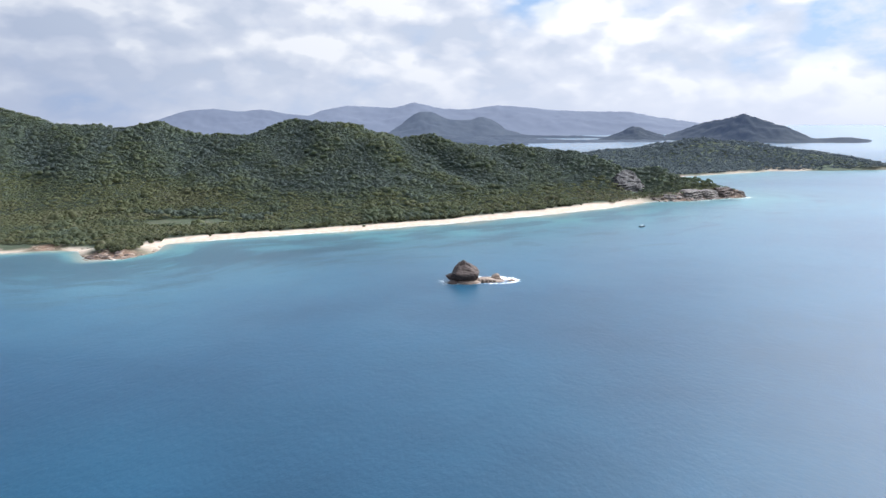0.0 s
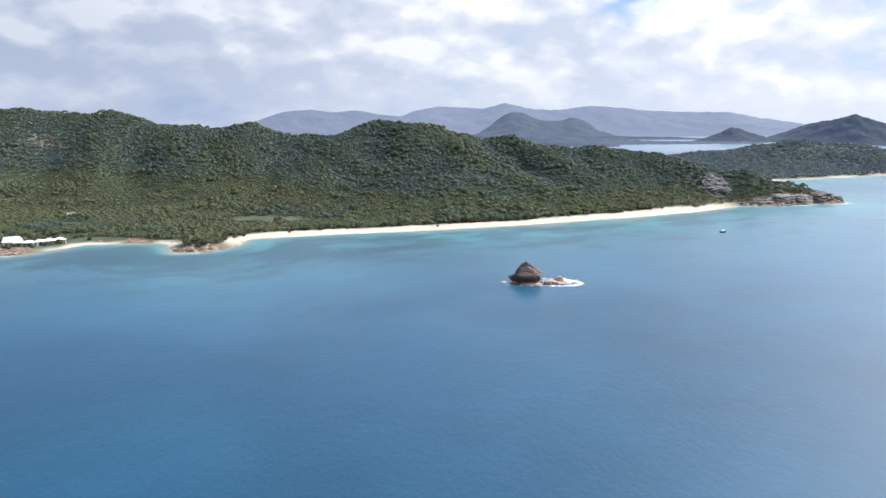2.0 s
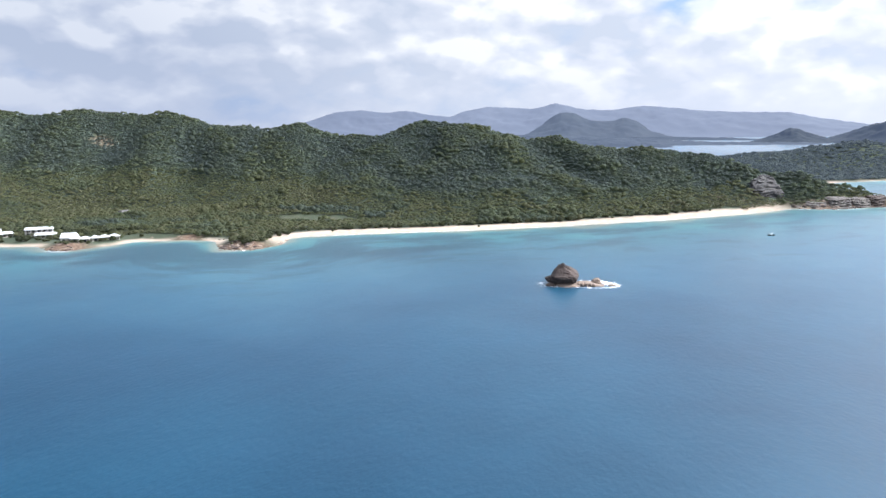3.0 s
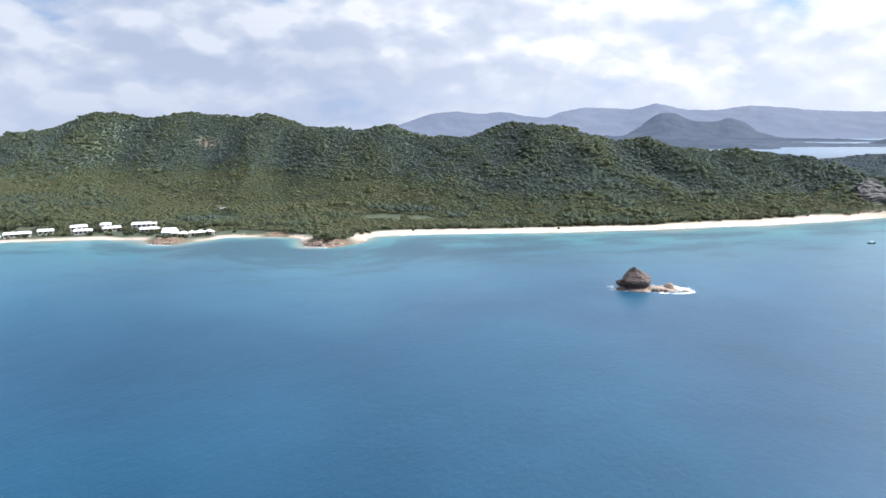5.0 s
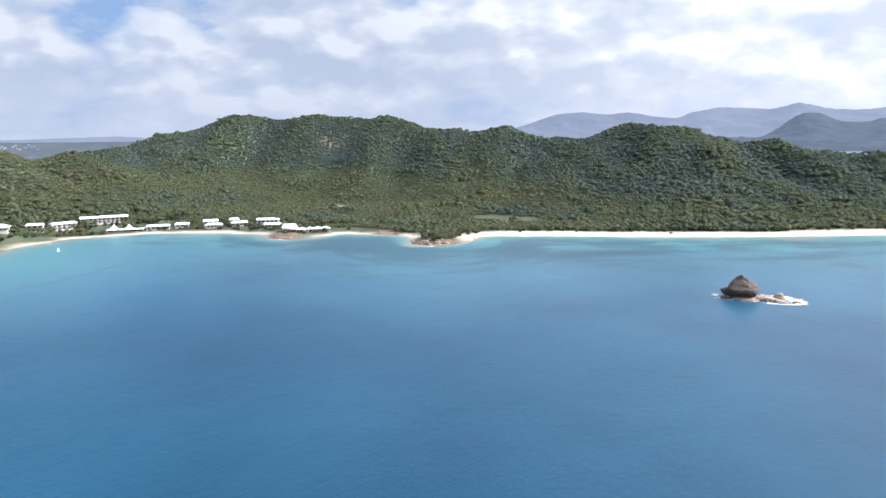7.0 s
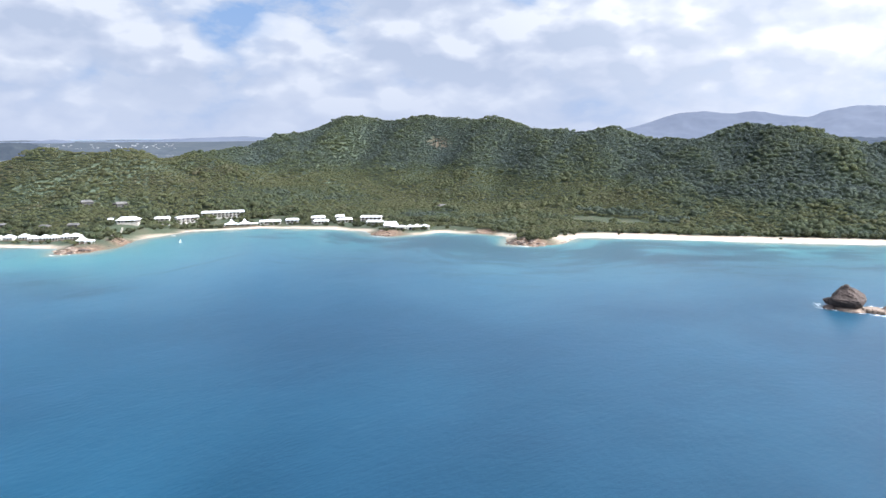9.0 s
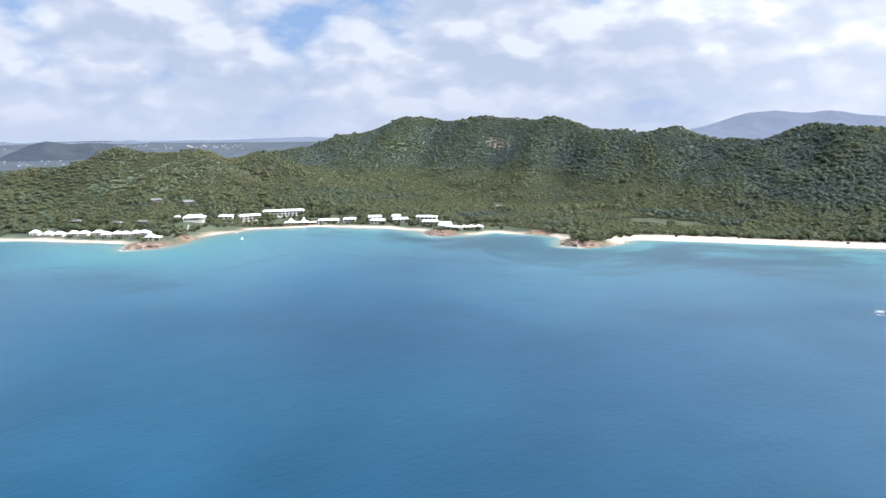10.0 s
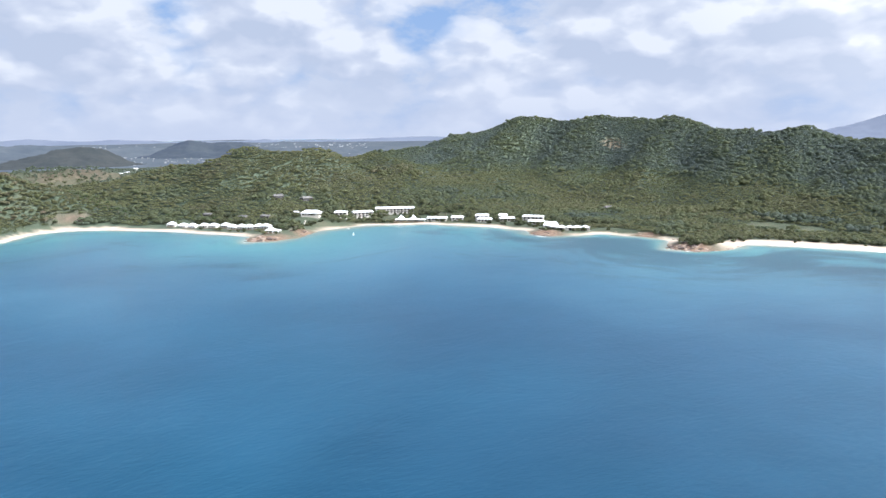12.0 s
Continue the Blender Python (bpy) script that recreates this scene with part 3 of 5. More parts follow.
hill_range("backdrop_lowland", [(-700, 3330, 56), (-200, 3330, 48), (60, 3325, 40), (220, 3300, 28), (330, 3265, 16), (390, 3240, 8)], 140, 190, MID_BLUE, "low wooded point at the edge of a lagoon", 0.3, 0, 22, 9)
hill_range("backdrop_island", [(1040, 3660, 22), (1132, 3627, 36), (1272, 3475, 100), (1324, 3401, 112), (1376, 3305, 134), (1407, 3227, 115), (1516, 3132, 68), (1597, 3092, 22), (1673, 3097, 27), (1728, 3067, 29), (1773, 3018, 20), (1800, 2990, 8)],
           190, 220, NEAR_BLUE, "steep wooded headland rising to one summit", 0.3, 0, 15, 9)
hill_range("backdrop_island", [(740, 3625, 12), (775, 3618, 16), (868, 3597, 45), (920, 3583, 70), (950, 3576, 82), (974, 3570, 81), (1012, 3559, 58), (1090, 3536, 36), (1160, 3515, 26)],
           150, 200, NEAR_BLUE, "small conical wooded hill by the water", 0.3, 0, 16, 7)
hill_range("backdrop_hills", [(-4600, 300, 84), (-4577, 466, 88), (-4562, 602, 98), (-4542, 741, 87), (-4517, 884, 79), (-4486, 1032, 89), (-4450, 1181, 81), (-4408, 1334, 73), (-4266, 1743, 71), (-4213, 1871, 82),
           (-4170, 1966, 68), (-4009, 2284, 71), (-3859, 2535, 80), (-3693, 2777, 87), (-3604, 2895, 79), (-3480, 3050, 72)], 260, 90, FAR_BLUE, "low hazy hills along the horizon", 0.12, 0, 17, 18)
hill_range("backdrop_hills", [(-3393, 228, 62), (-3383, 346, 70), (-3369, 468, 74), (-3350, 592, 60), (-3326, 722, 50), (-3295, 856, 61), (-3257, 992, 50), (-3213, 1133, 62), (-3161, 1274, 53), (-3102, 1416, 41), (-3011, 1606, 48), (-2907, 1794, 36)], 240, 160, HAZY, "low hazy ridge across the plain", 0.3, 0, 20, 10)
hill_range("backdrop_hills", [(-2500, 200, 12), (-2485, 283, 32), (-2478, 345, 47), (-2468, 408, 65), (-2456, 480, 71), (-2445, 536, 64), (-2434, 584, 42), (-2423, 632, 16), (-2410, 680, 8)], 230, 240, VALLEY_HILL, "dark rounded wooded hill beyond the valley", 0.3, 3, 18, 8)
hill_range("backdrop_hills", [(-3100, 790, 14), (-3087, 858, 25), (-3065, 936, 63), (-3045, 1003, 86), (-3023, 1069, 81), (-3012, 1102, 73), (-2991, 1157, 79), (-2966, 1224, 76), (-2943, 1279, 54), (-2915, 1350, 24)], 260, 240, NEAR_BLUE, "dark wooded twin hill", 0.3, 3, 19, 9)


# ---- woods ----
def ico():
    p = (1 + 5 ** 0.5) / 2
    v = np.array([(-1, p, 0), (1, p, 0), (-1, -p, 0), (1, -p, 0), (0, -1, p), (0, 1, p), (0, -1, -p), (0, 1, -p), (p, 0, -1), (p, 0, 1), (-p, 0, -1), (-p, 0, 1)], float)
    f = np.array([(0, 11, 5), (0, 5, 1), (0, 1, 7), (0, 7, 10), (0, 10, 11), (1, 5, 9), (5, 11, 4), (11, 10, 2), (10, 7, 6), (7, 1, 8),
                  (3, 9, 4), (3, 4, 2), (3, 2, 6), (3, 6, 8), (3, 8, 9), (4, 9, 5), (2, 4, 11), (6, 2, 10), (8, 6, 7), (9, 8, 1)])
    return v / np.linalg.norm(v[0]), f


def crown_shape(seed, clumps=5, leaves=60, leaf=0.24, whole=True):
    """A crown about one metre in radius: uneven clumps with sprays of leaves round them."""
    rng = np.random.default_rng(seed)
    iv, fc = ico()
    if not whole:
        fc = fc[iv[fc].mean(1)[:, 2] > -0.15]               # the undersides lie hidden in the canopy
    verts, faces, n = [], [], 0
    spots = []
    for k in range(clumps):
        a = 2 * math.pi * (k + rng.uniform(-0.3, 0.3)) / max(clumps - 1, 1)
        r = 0.0 if k == 0 else rng.uniform(0.36, 0.62)
        c = np.array([r * math.cos(a), r * math.sin(a), rng.uniform(0.6, 0.78) if k == 0 else rng.uniform(0.4, 0.72)])
        s = (rng.uniform(0.48, 0.6) if k == 0 else rng.uniform(0.36, 0.52)) * np.array([1, 1, rng.uniform(0.75, 1.0)])
        v = iv * s * rng.uniform(0.82, 1.18, (12, 1)) + c
        verts.append(v)
        faces.append(fc + n)
        n += 12
        spots.append((c, s))
    for k in range(leaves):
        c, s = spots[rng.integers(len(spots))]
        w = rng.normal(size=3)
        w[2] = abs(w[2]) * 0.8 - 0.15
        w /= np.linalg.norm(w)
        at = c + w * s * rng.uniform(0.95, 1.18)
        tri = at + rng.normal(size=(3, 3)) * leaf * 0.62
        verts.append(tri)
        faces.append(np.array([[0, 1, 2]]) + n)
        n += 3
    return np.concatenate(verts), np.concatenate(faces)


def woods(name, label, x, y, size, tall, tint, shapes, seed, mat=LEAVES):
    """Crowns standing at the given spots, as one mesh."""
    rng = np.random.default_rng(seed)
    z = land_height(x, y)
    pick = rng.integers(len(shapes), size=len(x))
    all_v, all_f, all_t, n = [], [], [], 0
    for k, (v, f) in enumerate(shapes):
        i = np.nonzero(pick == k)[0]
        if not len(i):
            continue
        a = rng.uniform(0, 2 * math.pi, len(i))
        c, s = np.cos(a)[:, None], np.sin(a)[:, None]
        vx = (v[:, 0] * c - v[:, 1] * s) * size[i, None] + x[i, None]
        vy = (v[:, 0] * s + v[:, 1] * c) * size[i, None] + y[i, None]
        vz = (v[:, 2] - 0.12) * tall[i, None] + z[i, None] + 0.4
        all_v.append(np.stack([vx, vy, vz], -1).reshape(-1, 3))
        all_f.append((f[None] + (np.arange(len(i)) * len(v))[:, None, None] + n).reshape(-1, 3))
        all_t.append(np.repeat(tint[i], len(v)))
        n += len(i) * len(v)
    me = raw_mesh(name, np.concatenate(all_v), np.concatenate(all_f))
    floats(me, "tint", np.concatenate(all_t))
    me.materials.append(mat)
    return tagged(new(name, me), label, "woodland", kind="stuff")


def scatter(x0, x1, y0, y1, gap, seed):
    rng = np.random.default_rng(seed)
    gx, gy = np.meshgrid(np.arange(x0, x1, gap), np.arange(y0, y1, gap * 0.9))
    gx = gx + (np.arange(gx.shape[0]) % 2)[:, None] * gap / 2
    x, y = gx.ravel(), gy.ravel()
    return x + rng.uniform(-0.62, 0.62, x.size) * gap + 3 * gap * np.sin(y / 37.0), y + rng.uniform(-0.62, 0.62, x.size) * gap + 3 * gap * np.sin(x / 41.0), rng


CLEARINGS = [(-545, 272, 26, 22), (238, 908, 15, 13), (-668, 250, 42, 9), (-618, 284, 26, 8), (-249, 696, 47, 22), (-349, 565, 32, 13), (-443, 648, 19, 9), (-533, 453, 32, 53), (-460, 513, 53, 27), (-400, 517, 35, 21), (-596, 349, 23, 19), (-557, 301, 15, 20), (-560, 447, 21, 80)]
CLEARINGS += [(-692 + k * 10.2, 229 + k * 8.0, 9, 8) for k in range(-2, 6)] + [(-627 + k * 7.6, 272 + k * 6.1, 8, 7) for k in range(5)] + [(-613, 398, 9, 9), (-610, 426, 9, 14), (-598, 460, 12, 20)]


def open_ground(x, y):
    o = np.zeros(x.shape, bool)
    for a, b, u, v in CLEARINGS:
        o |= ((x - a) / u) ** 2 + ((y - b) / v) ** 2 < 1 + 0.35 * fbm(x, y, 9, 2, 44)
    return o


def crown_spread(x, y, radius, near, x0, y0):
    """Keeps the spots whose crowns find room, the largest first; near is how closely crowns stand."""
    taken = np.zeros((1400, 1500), bool)
    keep = []
    for i in np.argsort(-radius):
        u, v, r = int(y[i] - y0), int(x[i] - x0), radius[i] * near
        if taken[u, v]:
            continue
        keep.append(i)
        k = int(r)
        for dv in range(-k, k + 1):
            w = int(math.sqrt(r * r - dv * dv))
            taken[max(u - w, 0):u + w + 1, max(v + dv, 0)] = True
    return np.array(keep)


rng = np.random.default_rng(7)
x, y = rng.uniform(-1010, 400, 520000), rng.uniform(-160, 1170, 520000)
ok = shore_distance(x, y) > 5
x, y = x[ok], y[ok]
d = shore_distance(x, y)
crest_y = np.interp(x, [-1010, -920, -880, -800, -650, -400, -133, 44, 400], [1170, 1170, 1030, 1090, 1150, 1130, 1100, 1055, 1015])
edge = np.where(x > 200, 11, np.where(x > -260, 21, 15)) - 9 * np.clip(stony(x, y) * 1.6, 0, 1) * (x < 200)
ok = (d > edge + 4 * fbm(x, y, 22, 2, 9)) & (y < crest_y) & ~open_ground(x, y)
ok &= ~((np.hypot((x + 686) / 20, (y - 955) / 18) < 1 + 0.5 * fbm(x, y, 14, 2, 76)) & (rng.uniform(size=x.size) < 0.8))
ok &= ~((x < -920) & (y > 440)) & ~(np.hypot((x + 782) / 9, (y - 150) / 18) < 1 + 0.3 * fbm(x, y, 12, 2, 45))
ok &= rng.uniform(size=x.size) < np.where((x < -740) & (y < 140), 0.97, np.where((x < -920) & (y > 80), 0.45, 0.985))
x, y, d = x[ok], y[ok], d[ok]
h = land_height(x, y)
# the dark forest comes lower down on the eastern hill than on the western one
foot = np.interp(x, [-760, -600, -400, -230, -100], [40, 36, 28, 17, 11])
hill = np.clip((h + 7 * fbm(x, y, 60, 3, 60) - foot) / 14, 0, 1)
west = np.clip((-690 - x) / 80, 0, 1) * np.clip((640 - y) / 80, 0, 1)
hill = hill * (1 - west)
lone = np.random.default_rng(5).normal(size=x.size)
clump = fbm(x, y, 30, 3, 62)
size = (1.8 + 0.42 * hill + 0.2 * west) * np.exp(0.34 * lone) * (1 + 0.2 * clump)
grove = (hill <= 0.5) & (fbm(x, y, 34, 3, 66) + 0.1 * np.exp(-((d - 36) / 16.0) ** 2) > 0.3)
hedge = (np.hypot((x + 262) / 48, (y - 734) / 9) < 1) | (np.hypot((x + 190) / 14, (y - 712) / 10) < 1)
size = np.clip(np.where(grove | hedge, size * 1.35, size), 1.3, 6.5)
keep = crown_spread(x, y, size, 0.95, -1012, -162)
x, y, d, h, hill, west, lone, clump, size, grove, hedge = (q[keep] for q in (x, y, d, h, hill, west, lone, clump, size, grove, hedge))
size = size * 1.2
tall = size * (0.66 + 0.2 * hill) * (1 + 0.15 * clump) * (1 - 0.2 * west) * np.where(grove | hedge, 1.45, 1.0)
# hollows darker, swells lighter: plant growth plus shade put into the tint
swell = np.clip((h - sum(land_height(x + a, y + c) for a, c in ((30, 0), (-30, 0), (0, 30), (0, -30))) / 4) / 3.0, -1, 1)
pattern = fbm(x, y, 90, 4, 61)
# lighter green along spurs, growth plus sunlight put into the tint: metres east, north
spur = np.zeros(x.shape)
for line in ([(-127, 1005), (-107, 960), (-69, 893), (-30, 872), (10, 840)], [(-790, 880), (-765, 825), (-690, 780)], [(-600, 900), (-560, 850), (-520, 800)], [(-420, 1010), (-416, 940), (-395, 870), (-360, 820)]):
    spur = np.maximum(spur, np.exp(-(to_line(x, y, line)[0] / 24.0) ** 2))
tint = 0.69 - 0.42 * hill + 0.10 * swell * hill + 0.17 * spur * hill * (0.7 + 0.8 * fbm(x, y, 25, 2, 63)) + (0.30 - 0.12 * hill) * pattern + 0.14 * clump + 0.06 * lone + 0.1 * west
tint -= np.where(grove, 0.16, 0.0)
tint = np.clip(np.where(hedge, 0.4, tint), 0.02, 0.84)
dry = ((x > 120) & (x < 235) & (d < 75) & (h < 26) & (fbm(x, y, 25, 3, 80) > 0.1)) | ((west > 0.4) & (fbm(x, y, 55, 4, 77) > 0.22)) | ((x > 50) & (x < 250) & (d < 40) & (fbm(x, y, 40, 3, 78) > 0.0))
tint = np.where(dry, np.clip(tint + 0.22, 0.74, 0.88), tint)
scrub_hill = (y < 150) & (x < -735) & (h > 9)                # the dry hill behind the far end of the beach
tint = np.where(scrub_hill & (fbm(x, y, 40, 3, 79) > -0.12), np.clip(0.78 + 0.12 * clump + 0.05 * lone, 0.62, 0.92), tint)
close = [crown_shape(100 + k, 3, 6, 0.2, False) for k in range(12)]
low_growth = [crown_shape(150 + k, 3, 5, 0.22, False) for k in range(10)]
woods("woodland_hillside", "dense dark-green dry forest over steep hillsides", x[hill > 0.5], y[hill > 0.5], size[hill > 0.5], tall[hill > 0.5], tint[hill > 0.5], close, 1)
woods("woodland_lowland", "olive-green scrub and low trees on the coastal flat", x[hill <= 0.5], y[hill <= 0.5], size[hill <= 0.5], tall[hill <= 0.5], tint[hill <= 0.5], low_growth, 2)
simple = [crown_shape(200 + k, 2, 5, 0.34, False) for k in range(6)]
x, y, rng = scatter(240, 900, 1180, 1740, 7.6, 17)
ok = (shore_distance(x, y) > np.where(x > 600, 4, 12))
x, y = x[ok], y[ok]
far_t = np.clip(0.26 + 0.3 * fbm(x, y, 120, 3, 81), 0.02, 0.7)
sz = np.exp(rng.normal(size=x.size) * 0.22) * 5.8
# scrub leaves with the headland's haze put in as a faint blue glow
LEAVES_FAR = distant("cape_leaves_haze", (0.024, 0.031, 0.029), (0.040, 0.049, 0.038), (0.26, 0.34, 0.48), 0.17, 0.03)
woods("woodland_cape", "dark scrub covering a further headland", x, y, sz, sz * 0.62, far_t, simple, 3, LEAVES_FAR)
x, y, rng = scatter(-2050, -920, -330, 640, 11.0, 27)
ok = (shore_distance(x, y) > 24) & (fbm(x, y, 140, 3, 91) + 0.5 * fbm(x, y, 40, 2, 92) > np.where(np.hypot((x + 1330) / 170, (y - 240) / 130) < 1, -0.16, -0.25)) & ((y < 440) | (x < -1200))
x, y = x[ok], y[ok]
sz = rng.uniform(2.8, 5.6, x.size)
woods("woodland_valley", "scattered trees and hedges over valley fields", x, y, sz, sz * 0.8, np.clip(0.5 + 0.4 * fbm(x, y, 110, 3, 93), 0.1, 0.8), simple, 4)


# ---- helpers for things ----
def part(name, bm, mat, parent, label=""):
    """Links a bmesh, or a shared mesh, as one mesh object under a thing or a part."""
    if isinstance(bm, bmesh.types.BMesh):
        me = bpy.data.meshes.new(name)
        bm.normal_update()
        bm.to_mesh(me)
        bm.free()
    else:
        me = bm
    if not me.materials:
        me.materials.append(mat)
    ob = new(name, me)
    ob.parent = parent
    if label:
        tagged(ob, label)
    return ob


def thing(name, x, y, heading=0.0, z=None, label="", category="", group=""):
    """An empty at the base of a thing. heading: degrees from east to its long side."""
    if z is None:
        z = float(land_height(np.array([x], float), np.array([y], float))[0])
    ob = new(name)
    ob.matrix_basis = pose(x, y, z, 0, 0, heading)
    return tagged(ob, label, category, group)


def box(bm, x0, x1, y0, y1, z0, z1):
    v = [bm.verts.new(c) for c in ((x0, y0, z0), (x1, y0, z0), (x1, y1, z0), (x0, y1, z0), (x0, y0, z1), (x1, y0, z1), (x1, y1, z1), (x0, y1, z1))]
    for f in ((3, 2, 1, 0), (4, 5, 6, 7), (0, 1, 5, 4), (1, 2, 6, 5), (2, 3, 7, 6), (3, 0, 4, 7)):
        bm.faces.new([v[i] for i in f])
    return bm


def boxes(*rows):
    bm = bmesh.new()
    for row in rows:
        box(bm, *row)
    return bm


def roof_mesh(x0, x1, y0, y1, z, rise, hip, thick=0.22):
    """A roof with eaves of some thickness; hip is how far the ridge stops short of each end."""
    bm = bmesh.new()
    ym = (y0 + y1) / 2
    low = [bm.verts.new(c) for c in ((x0, y0, z), (x1, y0, z), (x1, y1, z), (x0, y1, z))]
    eave = [bm.verts.new((v.co.x, v.co.y, z + thick)) for v in low]
    a, b = bm.verts.new((x0 + hip, ym, z + rise)), bm.verts.new((x1 - hip, ym, z + rise))
    bm.faces.new(low[::-1])
    for i in range(4):
        bm.faces.new((low[i], low[(i + 1) % 4], eave[(i + 1) % 4], eave[i]))
    bm.faces.new((eave[0], eave[1], b, a))
    bm.faces.new((eave[2], eave[3], a, b))
    bm.faces.new((eave[1], eave[2], b))
    bm.faces.new((eave[3], eave[0], a))
    return bm


def peak_roof(cx, cy, half_x, half_y, z, rise, power=2.2, rings=7, sides=4, thick=0.15):
    """A tent or pavilion roof that sweeps up to a point."""
    bm = bmesh.new()
    last = None
    n = sides * 6
    for r in range(rings + 1):
        s = 1 - r / rings
        if r == rings:
            top = bm.verts.new((cx, cy, z + rise))
            for i in range(n):
                bm.faces.new((last[i], last[(i + 1) % n], top))
            break
        row = []
        for i in range(n):
            a = 2 * math.pi * i / n
            k = 1 / max(abs(math.cos(a)), abs(math.sin(a))) if sides == 4 else 1.0
            row.append(bm.verts.new((cx + half_x * s * k * math.cos(a), cy + half_y * s * k * math.sin(a), z + thick + (rise - thick) * (1 - s) ** power)))
        if last is None:
            under = [bm.verts.new((v.co.x, v.co.y, z)) for v in row]
            bm.faces.new(under[::-1])
            last = under
        for i in range(n):
            bm.faces.new((last[i], last[(i + 1) % n], row[(i + 1) % n], row[i]))
        last = row
    return bm


def tube(bm, points, radii, sides=6):
    """A tapered limb along points."""
    last = None
    for k, (p, r) in enumerate(zip(points, radii)):
        p = Vector(p)
        way = (Vector(points[min(k + 1, len(points) - 1)]) - Vector(points[max(k - 1, 0)])).normalized()
        side = way.cross(Vector((0.3, 1, 0.1))).normalized()
        other = way.cross(side)
        ring = [bm.verts.new(p + (side * math.cos(2 * math.pi * i / sides) + other * math.sin(2 * math.pi * i / sides)) * r) for i in range(sides)]
        if last:
            for i in range(sides):
                bm.faces.new((last[i], last[(i + 1) % sides], ring[(i + 1) % sides], ring[i]))
        else:
            bm.faces.new(ring[::-1])
        last = ring
    bm.faces.new(last)
    return bm


# ---- the rock stack in the bay ----
def loft(rings, sides, rough, seed, pinch=0.9, beds=0.0):
    """Rock from level rings (z, x low, x high, y low, y high), weathered by noise."""
    rings = np.array(rings, float)
    n = len(rings) * 4
    zs = np.linspace(rings[0, 0], rings[-1, 0], n)
    cols = [np.interp(zs, rings[:, 0], rings[:, k]) for k in range(1, 5)]
    a = np.linspace(0, 2 * math.pi, sides, endpoint=False)
    ca, sa = np.sign(np.cos(a)) * np.abs(np.cos(a)) ** pinch, np.sign(np.sin(a)) * np.abs(np.sin(a)) ** pinch
    x = ((cols[0] + cols[1]) / 2)[:, None] + ((cols[1] - cols[0]) / 2)[:, None] * ca
    y = ((cols[2] + cols[3]) / 2)[:, None] + ((cols[3] - cols[2]) / 2)[:, None] * sa
    z = np.repeat(zs[:, None], sides, 1)
    u = a[None] * 3.0 + zs[:, None] * 0
    push = rough * (fbm(x * 0.8 + z * 0.5 + 5 * ca, y * 0.8 + z * 1.7 + 4 * sa, 4.2, 4, seed) + 0.45 * fbm(x * 0.35 + z * 2.4 + u, y * 0.5 + z * 1.1, 1.7, 3, seed + 5))
    push = push + beds * np.sin((z + 1.4 * fbm(x, y, 11, 2, seed + 2)) * 2.1)                # beds of harder and softer rock
    x, y = x + push * ca, y + push * sa
    z = z + rough * 0.45 * fbm(x, y, 2.4, 3, seed + 9) * np.clip(zs / 3.0, 0, 1)[:, None]
    verts = np.concatenate([np.stack([x, y, z], -1).reshape(-1, 3), [[(cols[0][-1] + cols[1][-1]) / 2, (cols[2][-1] + cols[3][-1]) / 2, z[-1].mean() + rough * 0.3]]])
    i = np.arange((n - 1) * sides)
    r, c = i // sides, i % sides
    quads = np.stack([r * sides + c, r * sides + (c + 1) % sides, (r + 1) * sides + (c + 1) % sides, (r + 1) * sides + c], 1)
    tris = np.concatenate([quads[:, [0, 1, 2]], quads[:, [0, 2, 3]], np.stack([(n - 1) * sides + np.arange(sides), (n - 1) * sides + (np.arange(sides) + 1) % sides, np.full(sides, n * sides)], 1)])
    return raw_mesh("rock", verts, tris, False)


stack = thing("sea_stack", 0.9, 434, 0, 0.0, "brown undercut rock stack standing in the sea", "rock")
stack.scale = (0.93, 0.95, 0.93)
part("foot_ledge", loft([(-3.0, 5.5, 26, -10.0, 8.5), (0.0, 6.5, 25.6, -9.6, 8), (0.7, 7.4, 25.0, -9.0, 7.6), (1.2, 8.2, 24, -8.2, 7), (1.6, 10.0, 22, -5, 5)], 52, 0.7, 41), LEDGE, stack, "pale wave-cut ledge")
part("body", loft([(0.2, 4.2, 20.5, -4.6, 6), (1.6, 3.9, 21.4, -5.6, 6.8), (3.0, 4.0, 22.4, -6.8, 7.6), (4.2, 4.4, 23.0, -7.7, 8), (5.2, 4.8, 23.3, -8.2, 8), (6.4, 5.2, 23.2, -8.1, 8), (7.2, 5.5, 22.8, -7.0, 7.8), (8.4, 6.2, 21.8, -5.4, 7.4), (9.6, 7.0, 20.2, -4.0, 6.8), (10.8, 8.2, 18.2, -2.8, 6), (12.0, 9.4, 16.2, -1.8, 4.6), (12.8, 10.2, 15.0, -1.0, 3.6)], 80, 0.9, 42, 0.66), ROCK, stack)
part("beak", loft([(1.8, 2.6, 7.6, -3.6, 2.2), (3.2, 1.2, 8.0, -3.2, 2.4), (4.0, 0.4, 8.0, -2.6, 2.0), (5.4, 3.4, 8.0, -1.8, 1.6)], 22, 0.4, 43), ROCK, stack)
part("toe", loft([(-1.0, 1.6, 9.5, -9.2, -3), (0.5, 2.0, 9.0, -8.8, -3), (1.2, 2.8, 8.2, -8.0, -3.2), (1.8, 4.0, 7.2, -6.6, -3.6)], 26, 0.5, 48), ROCK, stack, "dark wet toe of rock")
part("summit_knob", loft([(12.1, 10.5, 14.8, -1.6, 2.6), (13.0, 10.9, 14.4, -1.3, 2.2), (13.8, 11.2, 13.9, -1.0, 1.8), (14.4, 11.9, 13.3, -0.5, 1.0)], 22, 0.35, 44, 0.7), ROCK, stack)
